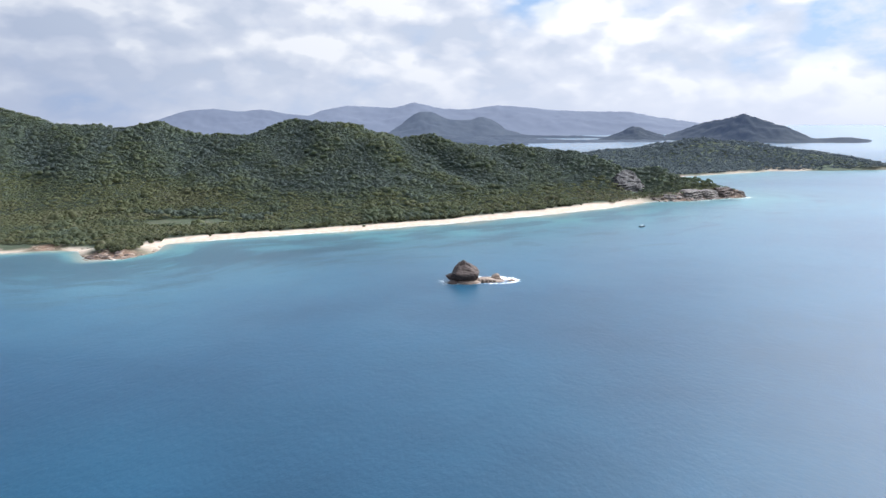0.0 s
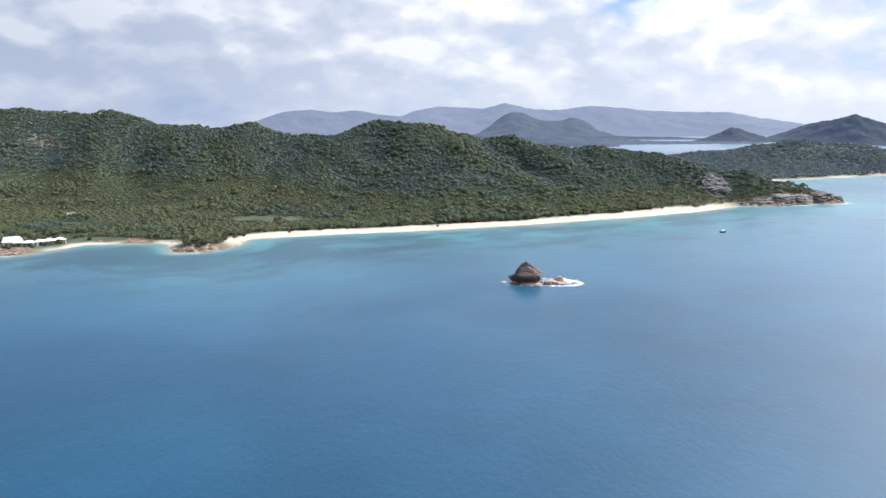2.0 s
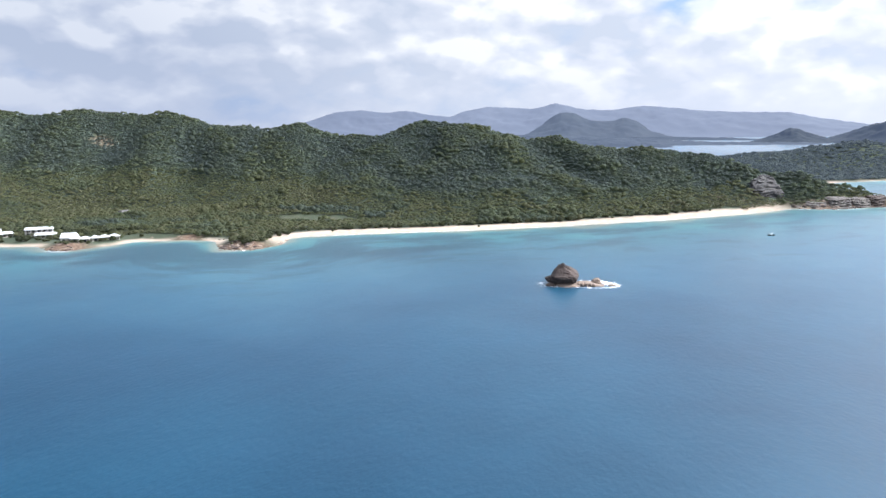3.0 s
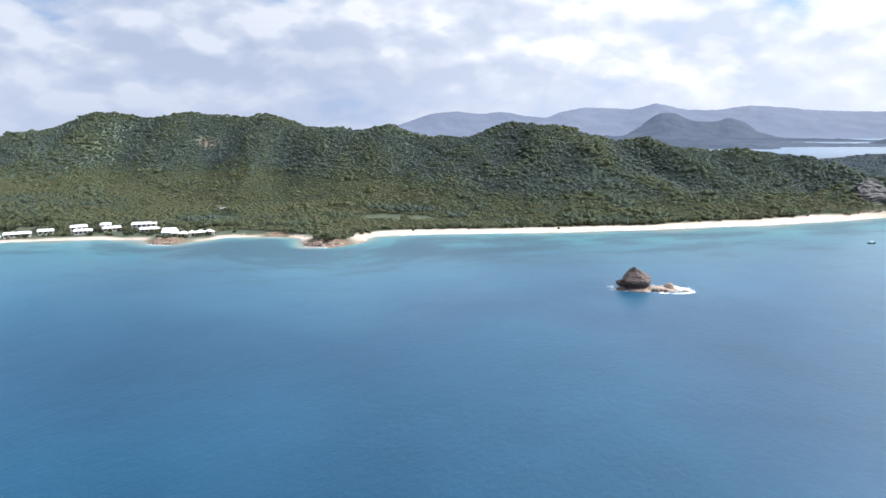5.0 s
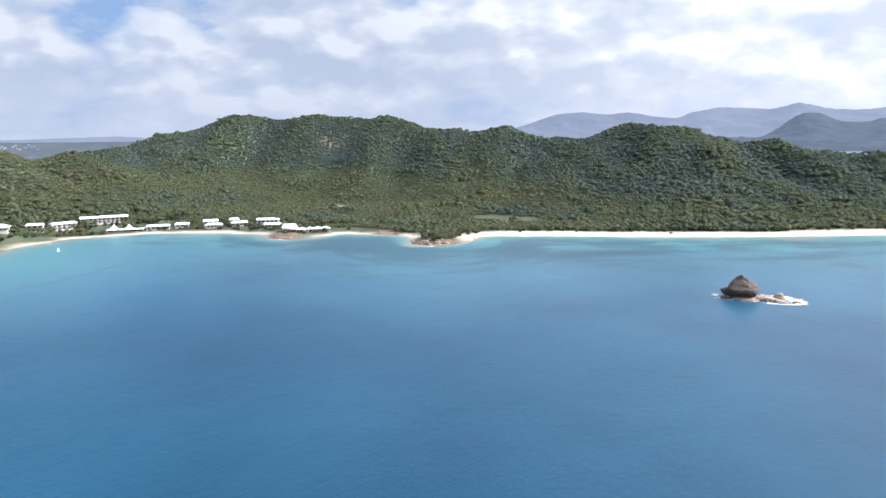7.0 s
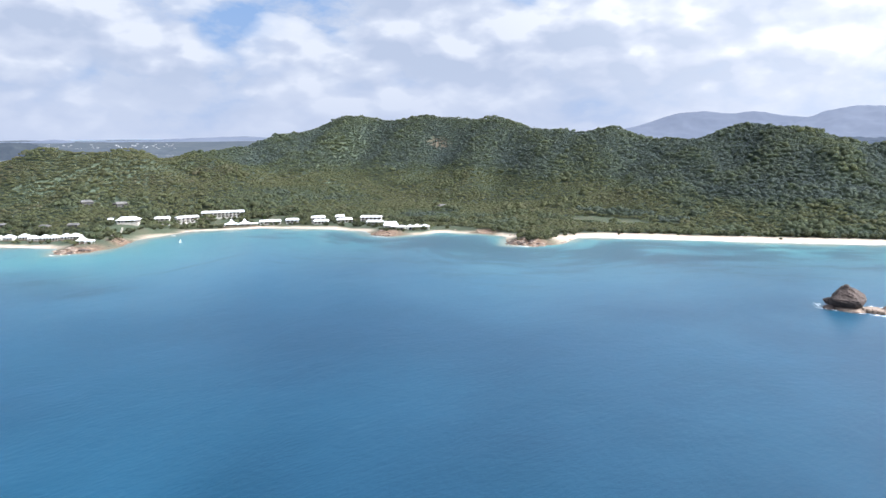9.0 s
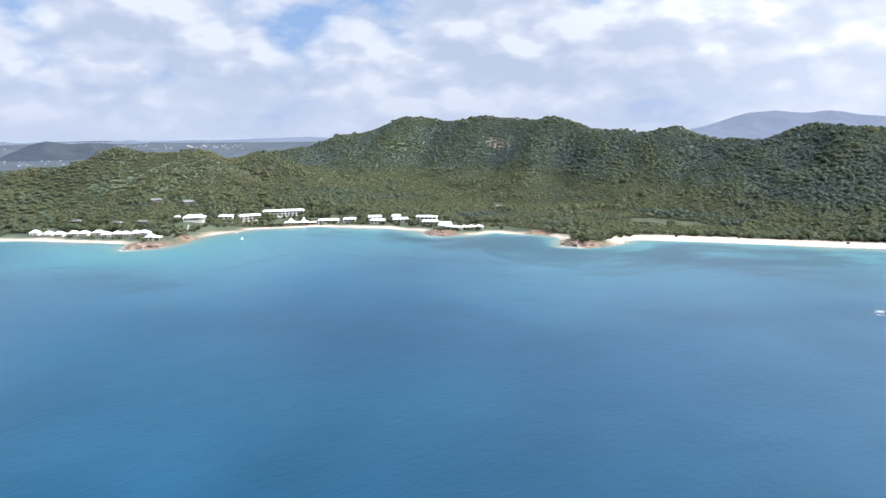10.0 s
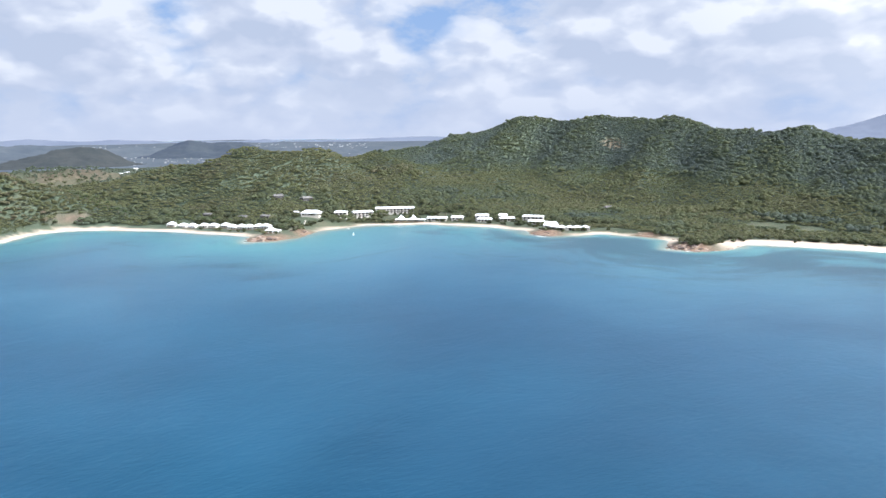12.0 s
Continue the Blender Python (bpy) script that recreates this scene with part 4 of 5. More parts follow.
shelf = thing("rock_shelf", 22.5, 435, 0, 0.0, "low pale rock shelf awash with foam", "rock")
part("ledge", loft([(-3.0, -3, 20, -7, 8), (0.0, -2.4, 16, -6.4, 7.2), (0.7, -1.8, 13.5, -5.4, 6.4), (1.2, -1.2, 10, -4.2, 5.2), (1.6, -0.6, 7.0, -3.0, 4.0)], 52, 1.2, 45, 0.75), LEDGE, shelf)
part("hump", loft([(0.2, 6.2, 14.0, -1.2, 8), (1.6, 7.4, 13.4, -0.4, 7.2), (2.8, 8.6, 12.8, 0.8, 6.2), (3.6, 9.8, 12.0, 1.8, 5.0)], 30, 0.8, 46, 0.75), LEDGE, shelf)
for k in range(5):
    part("block", loft([(0.4, -1.0 + 2.3 * k, 0.9 + 2.3 * k, -6.4, -3.4), (1.6, -0.9 + 2.3 * k, 0.7 + 2.3 * k, -6.0, -3.4), (2.2 - 0.15 * k, -0.6 + 2.3 * k, 0.5 + 2.3 * k, -5.4, -3.6)], 14, 0.35, 60 + k, 0.6), LEDGE, shelf)
part("outer_rock", loft([(-1.2, 17, 23, -3.2, 2), (0.3, 17.6, 22.4, -2.8, 1.6), (0.9, 19, 21, -1.6, 0.6)], 22, 0.5, 47), LEDGE, shelf)


def foam_patches(name, label, spots, seed):
    """Thin torn sheets of foam lying on the water: x, y, long, wide, angle."""
    rng = np.random.default_rng(seed)
    verts, faces, n = [], [], 0
    for x, y, a, b, turn in spots:
        k = 14
        ang = np.linspace(0, 2 * math.pi, k, endpoint=False)
        rad = rng.uniform(0.45, 1.0, k)
        u, v = a * rad * np.cos(ang), b * rad * np.sin(ang)
        c, s = math.cos(turn), math.sin(turn)
        ring = np.stack([x + u * c - v * s, y + u * s + v * c, np.full(k, 0.05 + rng.uniform(0, 0.03))], 1)
        verts.append(np.concatenate([ring, [[x, y, 0.14]]]))
        i = np.arange(k)
        faces.append(np.stack([i, (i + 1) % k, np.full(k, k)], 1) + n)
        n += k + 1
    me = raw_mesh(name, np.concatenate(verts), np.concatenate(faces))
    me.materials.append(FOAM)
    return tagged(new(name, me), label, "foam", kind="stuff")


rng = np.random.default_rng(9)
spots = []
for k in range(120):                                     # round the shelf's seaward end and the stack's foot
    a = rng.uniform(-1.9, 1.9)
    spots.append((33 + (12.5 + rng.normal() * 1.3) * math.cos(a), 435 + (8.4 + rng.normal() * 0.9) * math.sin(a), rng.uniform(0.5, 1.6), rng.uniform(0.25, 0.7), rng.uniform(-0.5, 0.5)))
for k in range(36):
    spots.append((44 + rng.normal() * 2.5, 436 + rng.normal() * 2.0, rng.uniform(0.6, 1.8), rng.uniform(0.25, 0.7), rng.uniform(-0.4, 0.4)))
for k in range(46):
    spots.append((rng.uniform(-1, 36), 425.4 + rng.normal() * 0.6 + (1.4 if k % 2 else 0.2), rng.uniform(0.4, 1.3), rng.uniform(0.12, 0.35), rng.uniform(-0.2, 0.2)))
for k in range(22):
    spots.append((0.5 - abs(rng.normal()) * 2.2, 435 + rng.normal() * 1.6, rng.uniform(0.4, 1.3), rng.uniform(0.12, 0.4), rng.uniform(-0.2, 0.2)))
for k in range(60):
    spots.append((32 + rng.normal() * 4.5, 445 + rng.normal() * 1.2, rng.uniform(0.6, 1.9), rng.uniform(0.3, 0.8), rng.uniform(-0.4, 0.1)))
for k in range(60):                                      # the wash drawn out behind the shelf
    a, r = rng.uniform(-0.5, 1.5), rng.uniform(6.0, 13.5)
    spots.append((32 + r * math.cos(a), 438 + 0.8 * r * math.sin(a), rng.uniform(0.5, 1.7), rng.uniform(0.2, 0.6), a + 1.6 + rng.normal() * 0.3))
foam_patches("foam", "white foam breaking round a rock stack", spots, 1)
spots = []
for k in range(150):                                     # surf at the foot of the cape and of the stony points
    line = [(261, 879), (315, 883), (350, 903), (388, 912), (400, 925)] if k < 110 else [(-547, 257), (-533, 271)] if k < 122 else [(-404, 493), (-384, 493)] if k < 136 else [(-264, 519), (-240, 521)]
    i = rng.integers(len(line) - 1)
    s = rng.uniform()
    spots.append((line[i][0] + s * (line[i + 1][0] - line[i][0]) + rng.normal() * 1.2, line[i][1] + s * (line[i + 1][1] - line[i][1]) - abs(rng.normal()) * 2.0, rng.uniform(0.6, 2.6), rng.uniform(0.3, 0.9), rng.uniform(0.1, 0.8)))
for k in range(420):                                     # the lip of the swash along the beaches
    s = rng.uniform()
    px = -224 + s * 483
    py = np.interp(px, [-232, -219, -169, -93, 0, 120, 200, 261], [584, 599, 623, 653, 696, 767, 824, 880])
    spots.append((px + rng.normal() * 0.5, py - 1.6 + rng.normal() * 0.5, rng.uniform(0.8, 3.2), rng.uniform(0.1, 0.32), 0.45 + rng.normal() * 0.12))
foam_patches("surf", "thin white surf along beach and rocks", spots, 2)


# ---- shore rocks ----
def boulder_mesh(seed):
    rg = np.random.default_rng(seed)
    w, d, h = rg.uniform(0.8, 1.3), rg.uniform(0.7, 1.1), rg.uniform(0.6, 1.0)
    me = loft([(-0.5, -w, w, -d, d), (0.05, -w, w, -d, d), (h * 0.5, -w * 0.9, w * 0.88, -d * 0.9, d * 0.9), (h * 0.85, -w * 0.6, w * 0.55, -d * 0.55, d * 0.6), (h, -w * 0.3, w * 0.3, -d * 0.3, d * 0.3)], 14, 0.28, seed, 0.75)
    me.materials.append(ROCK if seed % 3 == 0 else LEDGE)
    return me


BOULDERS = [boulder_mesh(300 + k) for k in range(6)]
for (cx, cy, rx, ry, count, low, high) in [(-539, 269, 14, 12, 30, 1.0, 2.8), (-396, 498, 16, 7, 28, 0.8, 2.2), (-252, 527, 20, 9, 52, 1.2, 3.2), (-229, 567, 5, 13, 10, 0.8, 1.9),
                                           (320, 888, 45, 13, 40, 1.2, 4.0), (384, 922, 12, 9, 18, 1.2, 3.8), (-560, 329, 7, 18, 14, 0.7, 2.0), (-313, 565, 30, 4, 16, 0.6, 1.5)]:
    made = 0
    while made < count:
        bx, by = cx + rng.normal() * rx * 0.7, cy + rng.normal() * ry * 0.7
        d = float(shore_distance(np.array([bx]), np.array([by]))[0])
        if d < -2.5 or d > 14:
            continue
        s = rng.uniform(low, high)
        ob = new("boulder", BOULDERS[rng.integers(6)])
        z = float(land_height(np.array([bx]), np.array([by]))[0])
        ob.matrix_basis = pose(bx, by, max(z, -0.4) - 0.12 * s, rng.uniform(-10, 10), rng.uniform(-10, 10), rng.uniform(0, 360)) @ Matrix.Diagonal((s, s, s * (rng.uniform(0.25, 0.5) if cx < 0 else rng.uniform(0.5, 0.9)), 1))
        tagged(ob, "weathered brown boulder on the rocky shore", "boulder", "shore boulders")
        made += 1


def cliff(x, y, heading, long, deep, high, seed, mat=CLIFF):
    """A block of stepped cliff along the water."""
    me = loft([(-2.0, -long / 2 - 1, long / 2 + 1, -deep / 2 - 1, deep / 2), (0.4, -long / 2, long / 2, -deep / 2, deep / 2), (high * 0.15, -long * 0.47, long * 0.47, -deep * 0.40, deep / 2),
               (high * 0.55, -long * 0.46, long * 0.47, -deep * 0.30, deep / 2), (high * 0.88, -long * 0.42, long * 0.44, -deep * 0.18, deep / 2), (high, -long * 0.34, long * 0.36, deep * 0.0, deep * 0.46)], 64, high * 0.17, seed, 0.62, 0.055 * high)
    me.materials.append(mat)
    ob = new("cliff", me)
    ob.matrix_basis = pose(x, y, 0, 0, 0, heading)
    return tagged(ob, "broken brown cliff of layered rock above the surf", "cliff", "cliffs of the cape")


for row in [(268, 891, 14, 22, 16, 3.5, 51), (291, 896, 8, 30, 24, 7.5, 52), (316, 901, 20, 30, 28, 12.0, 53), (342, 914, 34, 30, 26, 11.0, 54), (366, 923, 26, 30, 22, 12.5, 55, ROCK), (386, 928, 18, 20, 15, 7.5, 56, ROCK)]:
    cliff(*row)
crag = loft([(-10, -17, 17, -7, 16), (0, -16, 15, -6.5, 15), (7, -13, 13.5, -2.5, 14), (13, -11, 11, 2, 13), (17, -6, 9, 5.5, 12), (20, -1, 5, 8, 11)], 56, 2.3, 57, 0.6, 0.5)
crag.materials.append(GREY_ROCK)
ob = new("crag", crag)
ob.matrix_basis = pose(239, 908, float(land_height(np.array([239.0]), np.array([908.0]))[0]) + 0.5, -14, 0, 16) @ Matrix.Diagonal((1.35, 1.2, 1.25, 1))
tagged(ob, "grey crag standing out of the wooded slope", "crag")


# ---- buildings ----
def hotel_block(x, y, heading, long, storeys=2, deep=8.5, roof=ROOF, hip=1.2):
    b = thing("hotel_block", x, y, heading, None, "white-roofed %s hotel block with balconies among trees" % ("two-storey" if storeys == 2 else "single-storey"), "building", "hotel blocks")
    h = 2.75
    top = h * storeys + 0.4
    part("wall", boxes((-long / 2, long / 2, -deep / 2 + 2.0, deep / 2, -1.5, top)), WALL, b)
    bays = max(2, int(round(long / 4.2)))
    for s in range(storeys):
        z = 0.4 + s * h
        slab = part("balcony", boxes((-long / 2, long / 2, -deep / 2, -deep / 2 + 2.0, z - 0.25 if s else -1.5, z)), WALL, b)
        part("railing", boxes((-long / 2, long / 2, -deep / 2 + 0.03, -deep / 2 + 0.11, z + 0.9, z + 1.0), *[(-long / 2 + k * long / (bays * 6), -long / 2 + k * long / (bays * 6) + 0.06, -deep / 2 + 0.04, -deep / 2 + 0.10, z, z + 0.9) for k in range(bays * 6 + 1)]), TIMBER, slab)
        for k in range(bays):
            c = -long / 2 + (k + 0.5) * long / bays
            part("door", boxes((c - 1.1, c + 0.5, -deep / 2 + 1.94, -deep / 2 + 2.02, z, z + 2.1)), DARK, b)
            w = part("window", boxes((c + 0.8, c + 1.6, -deep / 2 + 1.95, -deep / 2 + 2.02, z + 0.9, z + 2.0)), DARK, b)
            part("sill", boxes((c + 0.72, c + 1.68, -deep / 2 + 1.88, -deep / 2 + 2.02, z + 0.8, z + 0.9)), HULL, w)
    for k in range(bays + 1):
        c = -long / 2 + 0.1 + k * (long - 0.2) / bays
        part("post", boxes((c - 0.1, c + 0.1, -deep / 2 + 0.12, -deep / 2 + 0.32, 0.4, top)), HULL, b)
    part("roof", roof_mesh(-long / 2 - 0.8, long / 2 + 0.8, -deep / 2 - 0.8, deep / 2 + 0.6, top, 1.9, hip), roof, b)
    return b


def cottage_parts(b, long, deep, roof_rise, h=2.6):
    part("wall", boxes((-long / 2, long / 2, -deep / 2 + 1.4, deep / 2, -1.2, h)), WALL, b)
    part("deck", boxes((-long / 2, long / 2, -deep / 2, -deep / 2 + 1.4, -1.2, 0.3)), TIMBER, b)
    part("door", boxes((-0.5, 0.5, -deep / 2 + 1.34, -deep / 2 + 1.42, 0.3, 2.35)), DARK, b)
    for c in (-long / 2 + 1.3, long / 2 - 1.3):
        w = part("window", boxes((c - 0.6, c + 0.6, -deep / 2 + 1.35, -deep / 2 + 1.42, 1.0, 2.2)), DARK, b)
        part("frame", boxes((c - 0.7, c + 0.7, -deep / 2 + 1.30, -deep / 2 + 1.42, 0.88, 1.0), (c - 0.7, c + 0.7, -deep / 2 + 1.30, -deep / 2 + 1.42, 2.2, 2.3)), HULL, w)
    for c in (-long / 2 + 0.12, -long / 6, long / 6, long / 2 - 0.12):
        part("post", boxes((c - 0.08, c + 0.08, -deep / 2 + 0.05, -deep / 2 + 0.2, 0.3, h)), HULL, b)
    part("roof", roof_mesh(-long / 2 - 0.5, long / 2 + 0.5, -deep / 2 - 0.5, deep / 2 + 0.5, h, roof_rise, min(long, deep) * 0.46), ROOF, b)


first = thing("cottage", -694.0, 233.0, 39, None, "white hip-roofed beach cottage with a small veranda", "cottage", "beach cottages")
cottage_parts(first, 8.6, 7.6, 2.8)
row_spots = [(-694 + k * 10.2, 233 + k * 8.0 + (0.8 if k % 2 else -0.6)) for k in range(1, 6)] + [(-629 + k * 7.6, 276.5 + k * 6.1 + (0.7 if k % 2 else -0.5)) for k in range(5)]
for k, (cx, cy) in enumerate(row_spots):
    z = float(land_height(np.array([cx]), np.array([cy]))[0])
    copy_thing(first, pose(cx, cy, z, 0, 0, 39 + (k % 3 - 1) * 4))
for cx, cy, turn, lo in [(-660, 300, 30, 9), (-640, 318, 35, 10), (-700, 275, 40, 9)]:
    lodge = thing("lodge", cx, cy, turn, None, "dark-roofed timber lodge half hidden by trees", "building", "lodges behind the cottages")
    part("wall", boxes((-lo / 2, lo / 2, -3, 3, -1.5, 2.7)), OLD_TIMBER, lodge)
    part("door", boxes((-0.5, 0.5, -3.06, -2.98, 0.1, 2.2)), DARK, lodge)
    for c in (-lo / 3, lo / 3):
        part("window", boxes((c - 0.6, c + 0.6, -3.05, -2.98, 1.0, 2.1)), DARK, lodge)
    part("roof", roof_mesh(-lo / 2 - 0.5, lo / 2 + 0.5, -3.6, 3.6, 2.7, 1.7, 0.6), ROOF_OLD, lodge)

pavilion = thing("pavilion", -566, 291, 35, None, "open beach pavilion with a white pointed roof", "pavilion")
part("deck", boxes((-5.2, 5.2, -5.2, 5.2, -2.5, 0.35)), TIMBER, pavilion)
part("roof", peak_roof(0, 0, 4.6, 4.6, 2.9, 4.4, 1.5), ROOF, pavilion)
part("side_roof", roof_mesh(3.5, 10.5, -3.2, 3.2, 2.5, 1.5, 2.0), ROOF, pavilion, "lower white hip roof")
for px in (-4.6, 0, 4.6):
    for py in (-4.6, 4.6):
        part("post", boxes((px - 0.12, px + 0.12, py - 0.12, py + 0.12, 0.35, 2.95)), HULL, pavilion)
for px in (9.8, 7.0):
    for py in (-2.7, 2.7):
        part("post", boxes((px - 0.1, px + 0.1, py - 0.1, py + 0.1, -2.0, 2.55)), HULL, pavilion)

great = thing("restaurant", -609, 358, 46, None, "large open-sided restaurant with a broad white hip roof", "building")
part("floor", boxes((-10, 10, -6, 6, -3.0, 0.3)), STONE_PATH, great)
part("roof", roof_mesh(-11, 11, -7, 7, 3.2, 3.2, 4.5), ROOF, great)
part("back_wall", boxes((-9.6, 9.6, 3.0, 5.6, 0.3, 3.2)), WALL, great)
for px in np.linspace(-9.6, 9.6, 7):
    part("post", boxes((px - 0.15, px + 0.15, -5.7, -5.4, 0.3, 3.25)), HULL, great)
part("low_wall", boxes((-9.9, 9.9, -5.95, -5.75, 0.3, 1.1)), WALL, great)
annexe = thing("annexe", -630, 350, 46, None, "small white annexe beside the restaurant", "building")
part("wall", boxes((-3, 3, -2.5, 2.5, -2.5, 2.6)), WALL, annexe)
part("door", boxes((-0.5, 0.5, -2.56, -2.48, 0.1, 2.2)), DARK, annexe)
part("roof", roof_mesh(-3.5, 3.5, -3, 3, 2.6, 1.4, 2.0), ROOF, annexe)

stair = thing("stone_stair", -592, 332, 0, None, "pale stone stair curving down a grassy knoll", "stairs")
for k in range(46):                                       # from the knoll to the beach
    s = k / 45
    sx, sy = -600 + 26 * s + 4 * math.sin(s * 5), 346 - 32 * s
    top = float(land_height(np.array([sx]), np.array([sy]))[0]) + 0.25
    zb = stair.matrix_basis.translation
    part("step", boxes((sx - zb[0] - 1.2, sx - zb[0] + 1.2, sy - zb[1] - 0.42, sy - zb[1] + 0.42, top - zb[2] - 0.6, top - zb[2])), STONE_PATH, stair)

BLOCKS = [(-622, 402, 50, 14), (-619, 429, 76, 23), (-608, 467, 56, 45), (-547, 484, 47, 22, 1, 7.5), (-531, 501, 46, 13, 1, 7.5), (-509, 519, 46, 14), (-500, 515, 40, 15, 1, 7),
          (-494, 537, 46, 9), (-486, 536, 58, 16, 1, 6), (-460, 551, 36, 22), (-445, 541, 28, 16, 1, 7)]
for block in BLOCKS:
    hotel_block(*block)

tent = thing("marquee", -566, 459, 47, None, "white marquee with two peaked canopies by the beach", "marquee")
part("floor", boxes((-18, 18, -4.5, 4.5, -1.5, 0.2)), TIMBER, tent)
part("canopy", peak_roof(-9.5, 0, 7.0, 5.0, 2.7, 5.6, 2.4), CANVAS, tent)
part("canopy", peak_roof(4.4, 0, 6.6, 5.0, 2.7, 5.4, 2.4), CANVAS, tent)
part("flat_canopy", roof_mesh(11, 18.4, -4.6, 4.6, 2.5, 0.8, 1.8), CANVAS, tent)
for px in (-16, -9.5, -2.6, 4.4, 11, 17.8):
    for py in (-4.4, 4.4):
        part("post", boxes((px - 0.07, px + 0.07, py - 0.07, py + 0.07, 0.2, 2.75)), HULL, tent)

villa = thing("villa", -408, 525, 30, None, "white villa with a tall gabled roof on a rocky point", "villa")
villa.scale = (1.25, 1.25, 1.15)
part("wall", boxes((-5, 5, -3.5, 3.5, -2.5, 3.2)), WALL, villa)
part("roof", roof_mesh(-5.6, 5.6, -4.2, 4.2, 3.2, 3.4, 1.0), ROOF, villa)
part("door", boxes((-0.6, 0.6, -3.56, -3.48, 0.1, 2.3)), DARK, villa)
for c in (-3.2, 3.2):
    w = part("window", boxes((c - 0.8, c + 0.8, -3.55, -3.48, 0.9, 2.3)), DARK, villa)
    part("sill", boxes((c - 0.9, c + 0.9, -3.62, -3.48, 0.78, 0.9)), HULL, w)
wing_spots = [(-400, 522, 26), (-393.5, 525.5, 28), (-389.5, 533, 50), (-385.5, 539.5, 54), (-381, 546.5, 56)]
for k, (cx, cy, turn) in enumerate(wing_spots):
    wing = thing("villa_cottage", cx, cy, turn, None, "small white arched cottage beside the villa", "cottage", "villa cottages")
    wing.scale = (1.35, 1.35, 1.1)
    part("wall", boxes((-2.6, 2.6, -1.6, 2.6, -2.5, 2.7)), WALL, wing)
    part("porch", boxes((-2.6, -1.9, -2.9, -1.6, -2.5, 2.7), (1.9, 2.6, -2.9, -1.6, -2.5, 2.7), (-1.9, 1.9, -2.9, -2.5, 2.2, 2.7)), WALL, wing, "white porch with an arched opening")
    part("door", boxes((-0.9, 0.9, -1.66, -1.58, 0.0, 2.1)), DARK, wing)
    part("roof", roof_mesh(-3.1, 3.1, -3.3, 3.0, 2.7, 1.7, 2.6), ROOF, wing)

hut = thing("beach_hut", -127, 678, 25, None, "tiny pale beach hut under the trees", "hut")
part("wall", boxes((-1.4, 1.4, -1.2, 1.2, -0.5, 2.1)), WALL, hut)
part("roof", roof_mesh(-1.9, 1.9, -1.7, 1.7, 2.1, 0.9, 1.2), ROOF_GREY, hut)
part("door", boxes((-0.4, 0.4, -1.25, -1.18, 0.0, 1.9)), DARK, hut)

for cx, cy, lo, turn, top in [(-1445, 300, 15, 20, ROOF), (-1398, 281, 10, 70, ROOF), (-1738, 424, 13, 10, ROOF), (-1781, 450, 12, 60, ROOF), (-1178, 198, 10, 20, ROOF), (-1208, 200, 9, 80, ROOF), (-1989, 522, 13, 30, ROOF),
                         (-701, 361, 12, 40, ROOF_OLD), (-687, 391, 13, 55, ROOF_OLD), (-469, 688, 11, 30, ROOF_OLD)]:
    white = top is ROOF
    house = thing("house", cx, cy, turn + 40, None, "white-walled house among trees in the valley" if white else "dark-roofed timber house among trees", "house", "valley houses" if white else "timber houses")
    part("wall", boxes((-lo / 2, lo / 2, -4, 4, -2, 3.2)), WALL if white else OLD_TIMBER, house)
    part("roof", roof_mesh(-lo / 2 - 0.6, lo / 2 + 0.6, -4.7, 4.7, 3.2, 2.2, 2.0), top, house)
    part("door", boxes((-0.6, 0.6, -4.06, -3.98, 0.1, 2.2)), DARK, house)
    for c in (-lo / 3.2, lo / 3.2):
        part("window", boxes((c - 0.7, c + 0.7, -4.05, -3.98, 0.9, 2.2)), DARK, house)

# towns far off
rng = np.random.default_rng(77)
rows = []
for k in range(460):
    r, a = rng.uniform(2200, 4350), radians(rng.uniform(58, 86))
    r = r if rng.uniform() < 0.35 else rng.choice([2680, 3080, 3550, 3900, 4100]) + rng.normal() * 60
    wide = r / 3000
    rows.append((-r * math.sin(a), r * math.cos(a), rng.uniform(1.6, 5.5) * wide, rng.uniform(1.6, 3) * wide, rng.uniform(2.0, 3.4) * wide, rng.uniform(0, 3.1)))
spots = np.array(rows)
ground_z = np.where(spots[:, 0] < 0, land_height(spots[:, 0], spots[:, 1]), sea_level(spots[:, 0], spots[:, 1]) + 4)
cube_v = np.array([(-1, -1, 0), (1, -1, 0), (1, 1, 0), (-1, 1, 0), (-1, -1, 1), (1, -1, 1), (1, 1, 1), (-1, 1, 1), (-0.9, 0, 1.4), (0.9, 0, 1.4)], float)
cube_f = np.array([(0, 1, 5), (0, 5, 4), (1, 2, 6), (1, 6, 5), (2, 3, 7), (2, 7, 6), (3, 0, 4), (3, 4, 7), (4, 5, 9), (4, 9, 8), (6, 7, 8), (6, 8, 9), (5, 6, 9), (7, 4, 8)])
c, s = np.cos(spots[:, 5])[:, None], np.sin(spots[:, 5])[:, None]
px, py = cube_v[:, 0] * spots[:, 2, None], cube_v[:, 1] * spots[:, 3, None]
town_v = np.stack([spots[:, 0, None] + px * c - py * s, spots[:, 1, None] + px * s + py * c, ground_z[:, None] - 2 + cube_v[:, 2] * spots[:, 4, None]], -1).reshape(-1, 3)
town_f = (cube_f[None] + (np.arange(len(spots)) * 10)[:, None, None]).reshape(-1, 3)
# haze before the town, put into the roofs as a bluish glow
FAR_ROOF = distant("far_roofs_haze", (0.15, 0.15, 0.16), (0.30, 0.30, 0.30), (0.35, 0.42, 0.55), 0.3, 0.01)
me = raw_mesh("distant_town", town_v, town_f, False)
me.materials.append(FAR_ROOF)
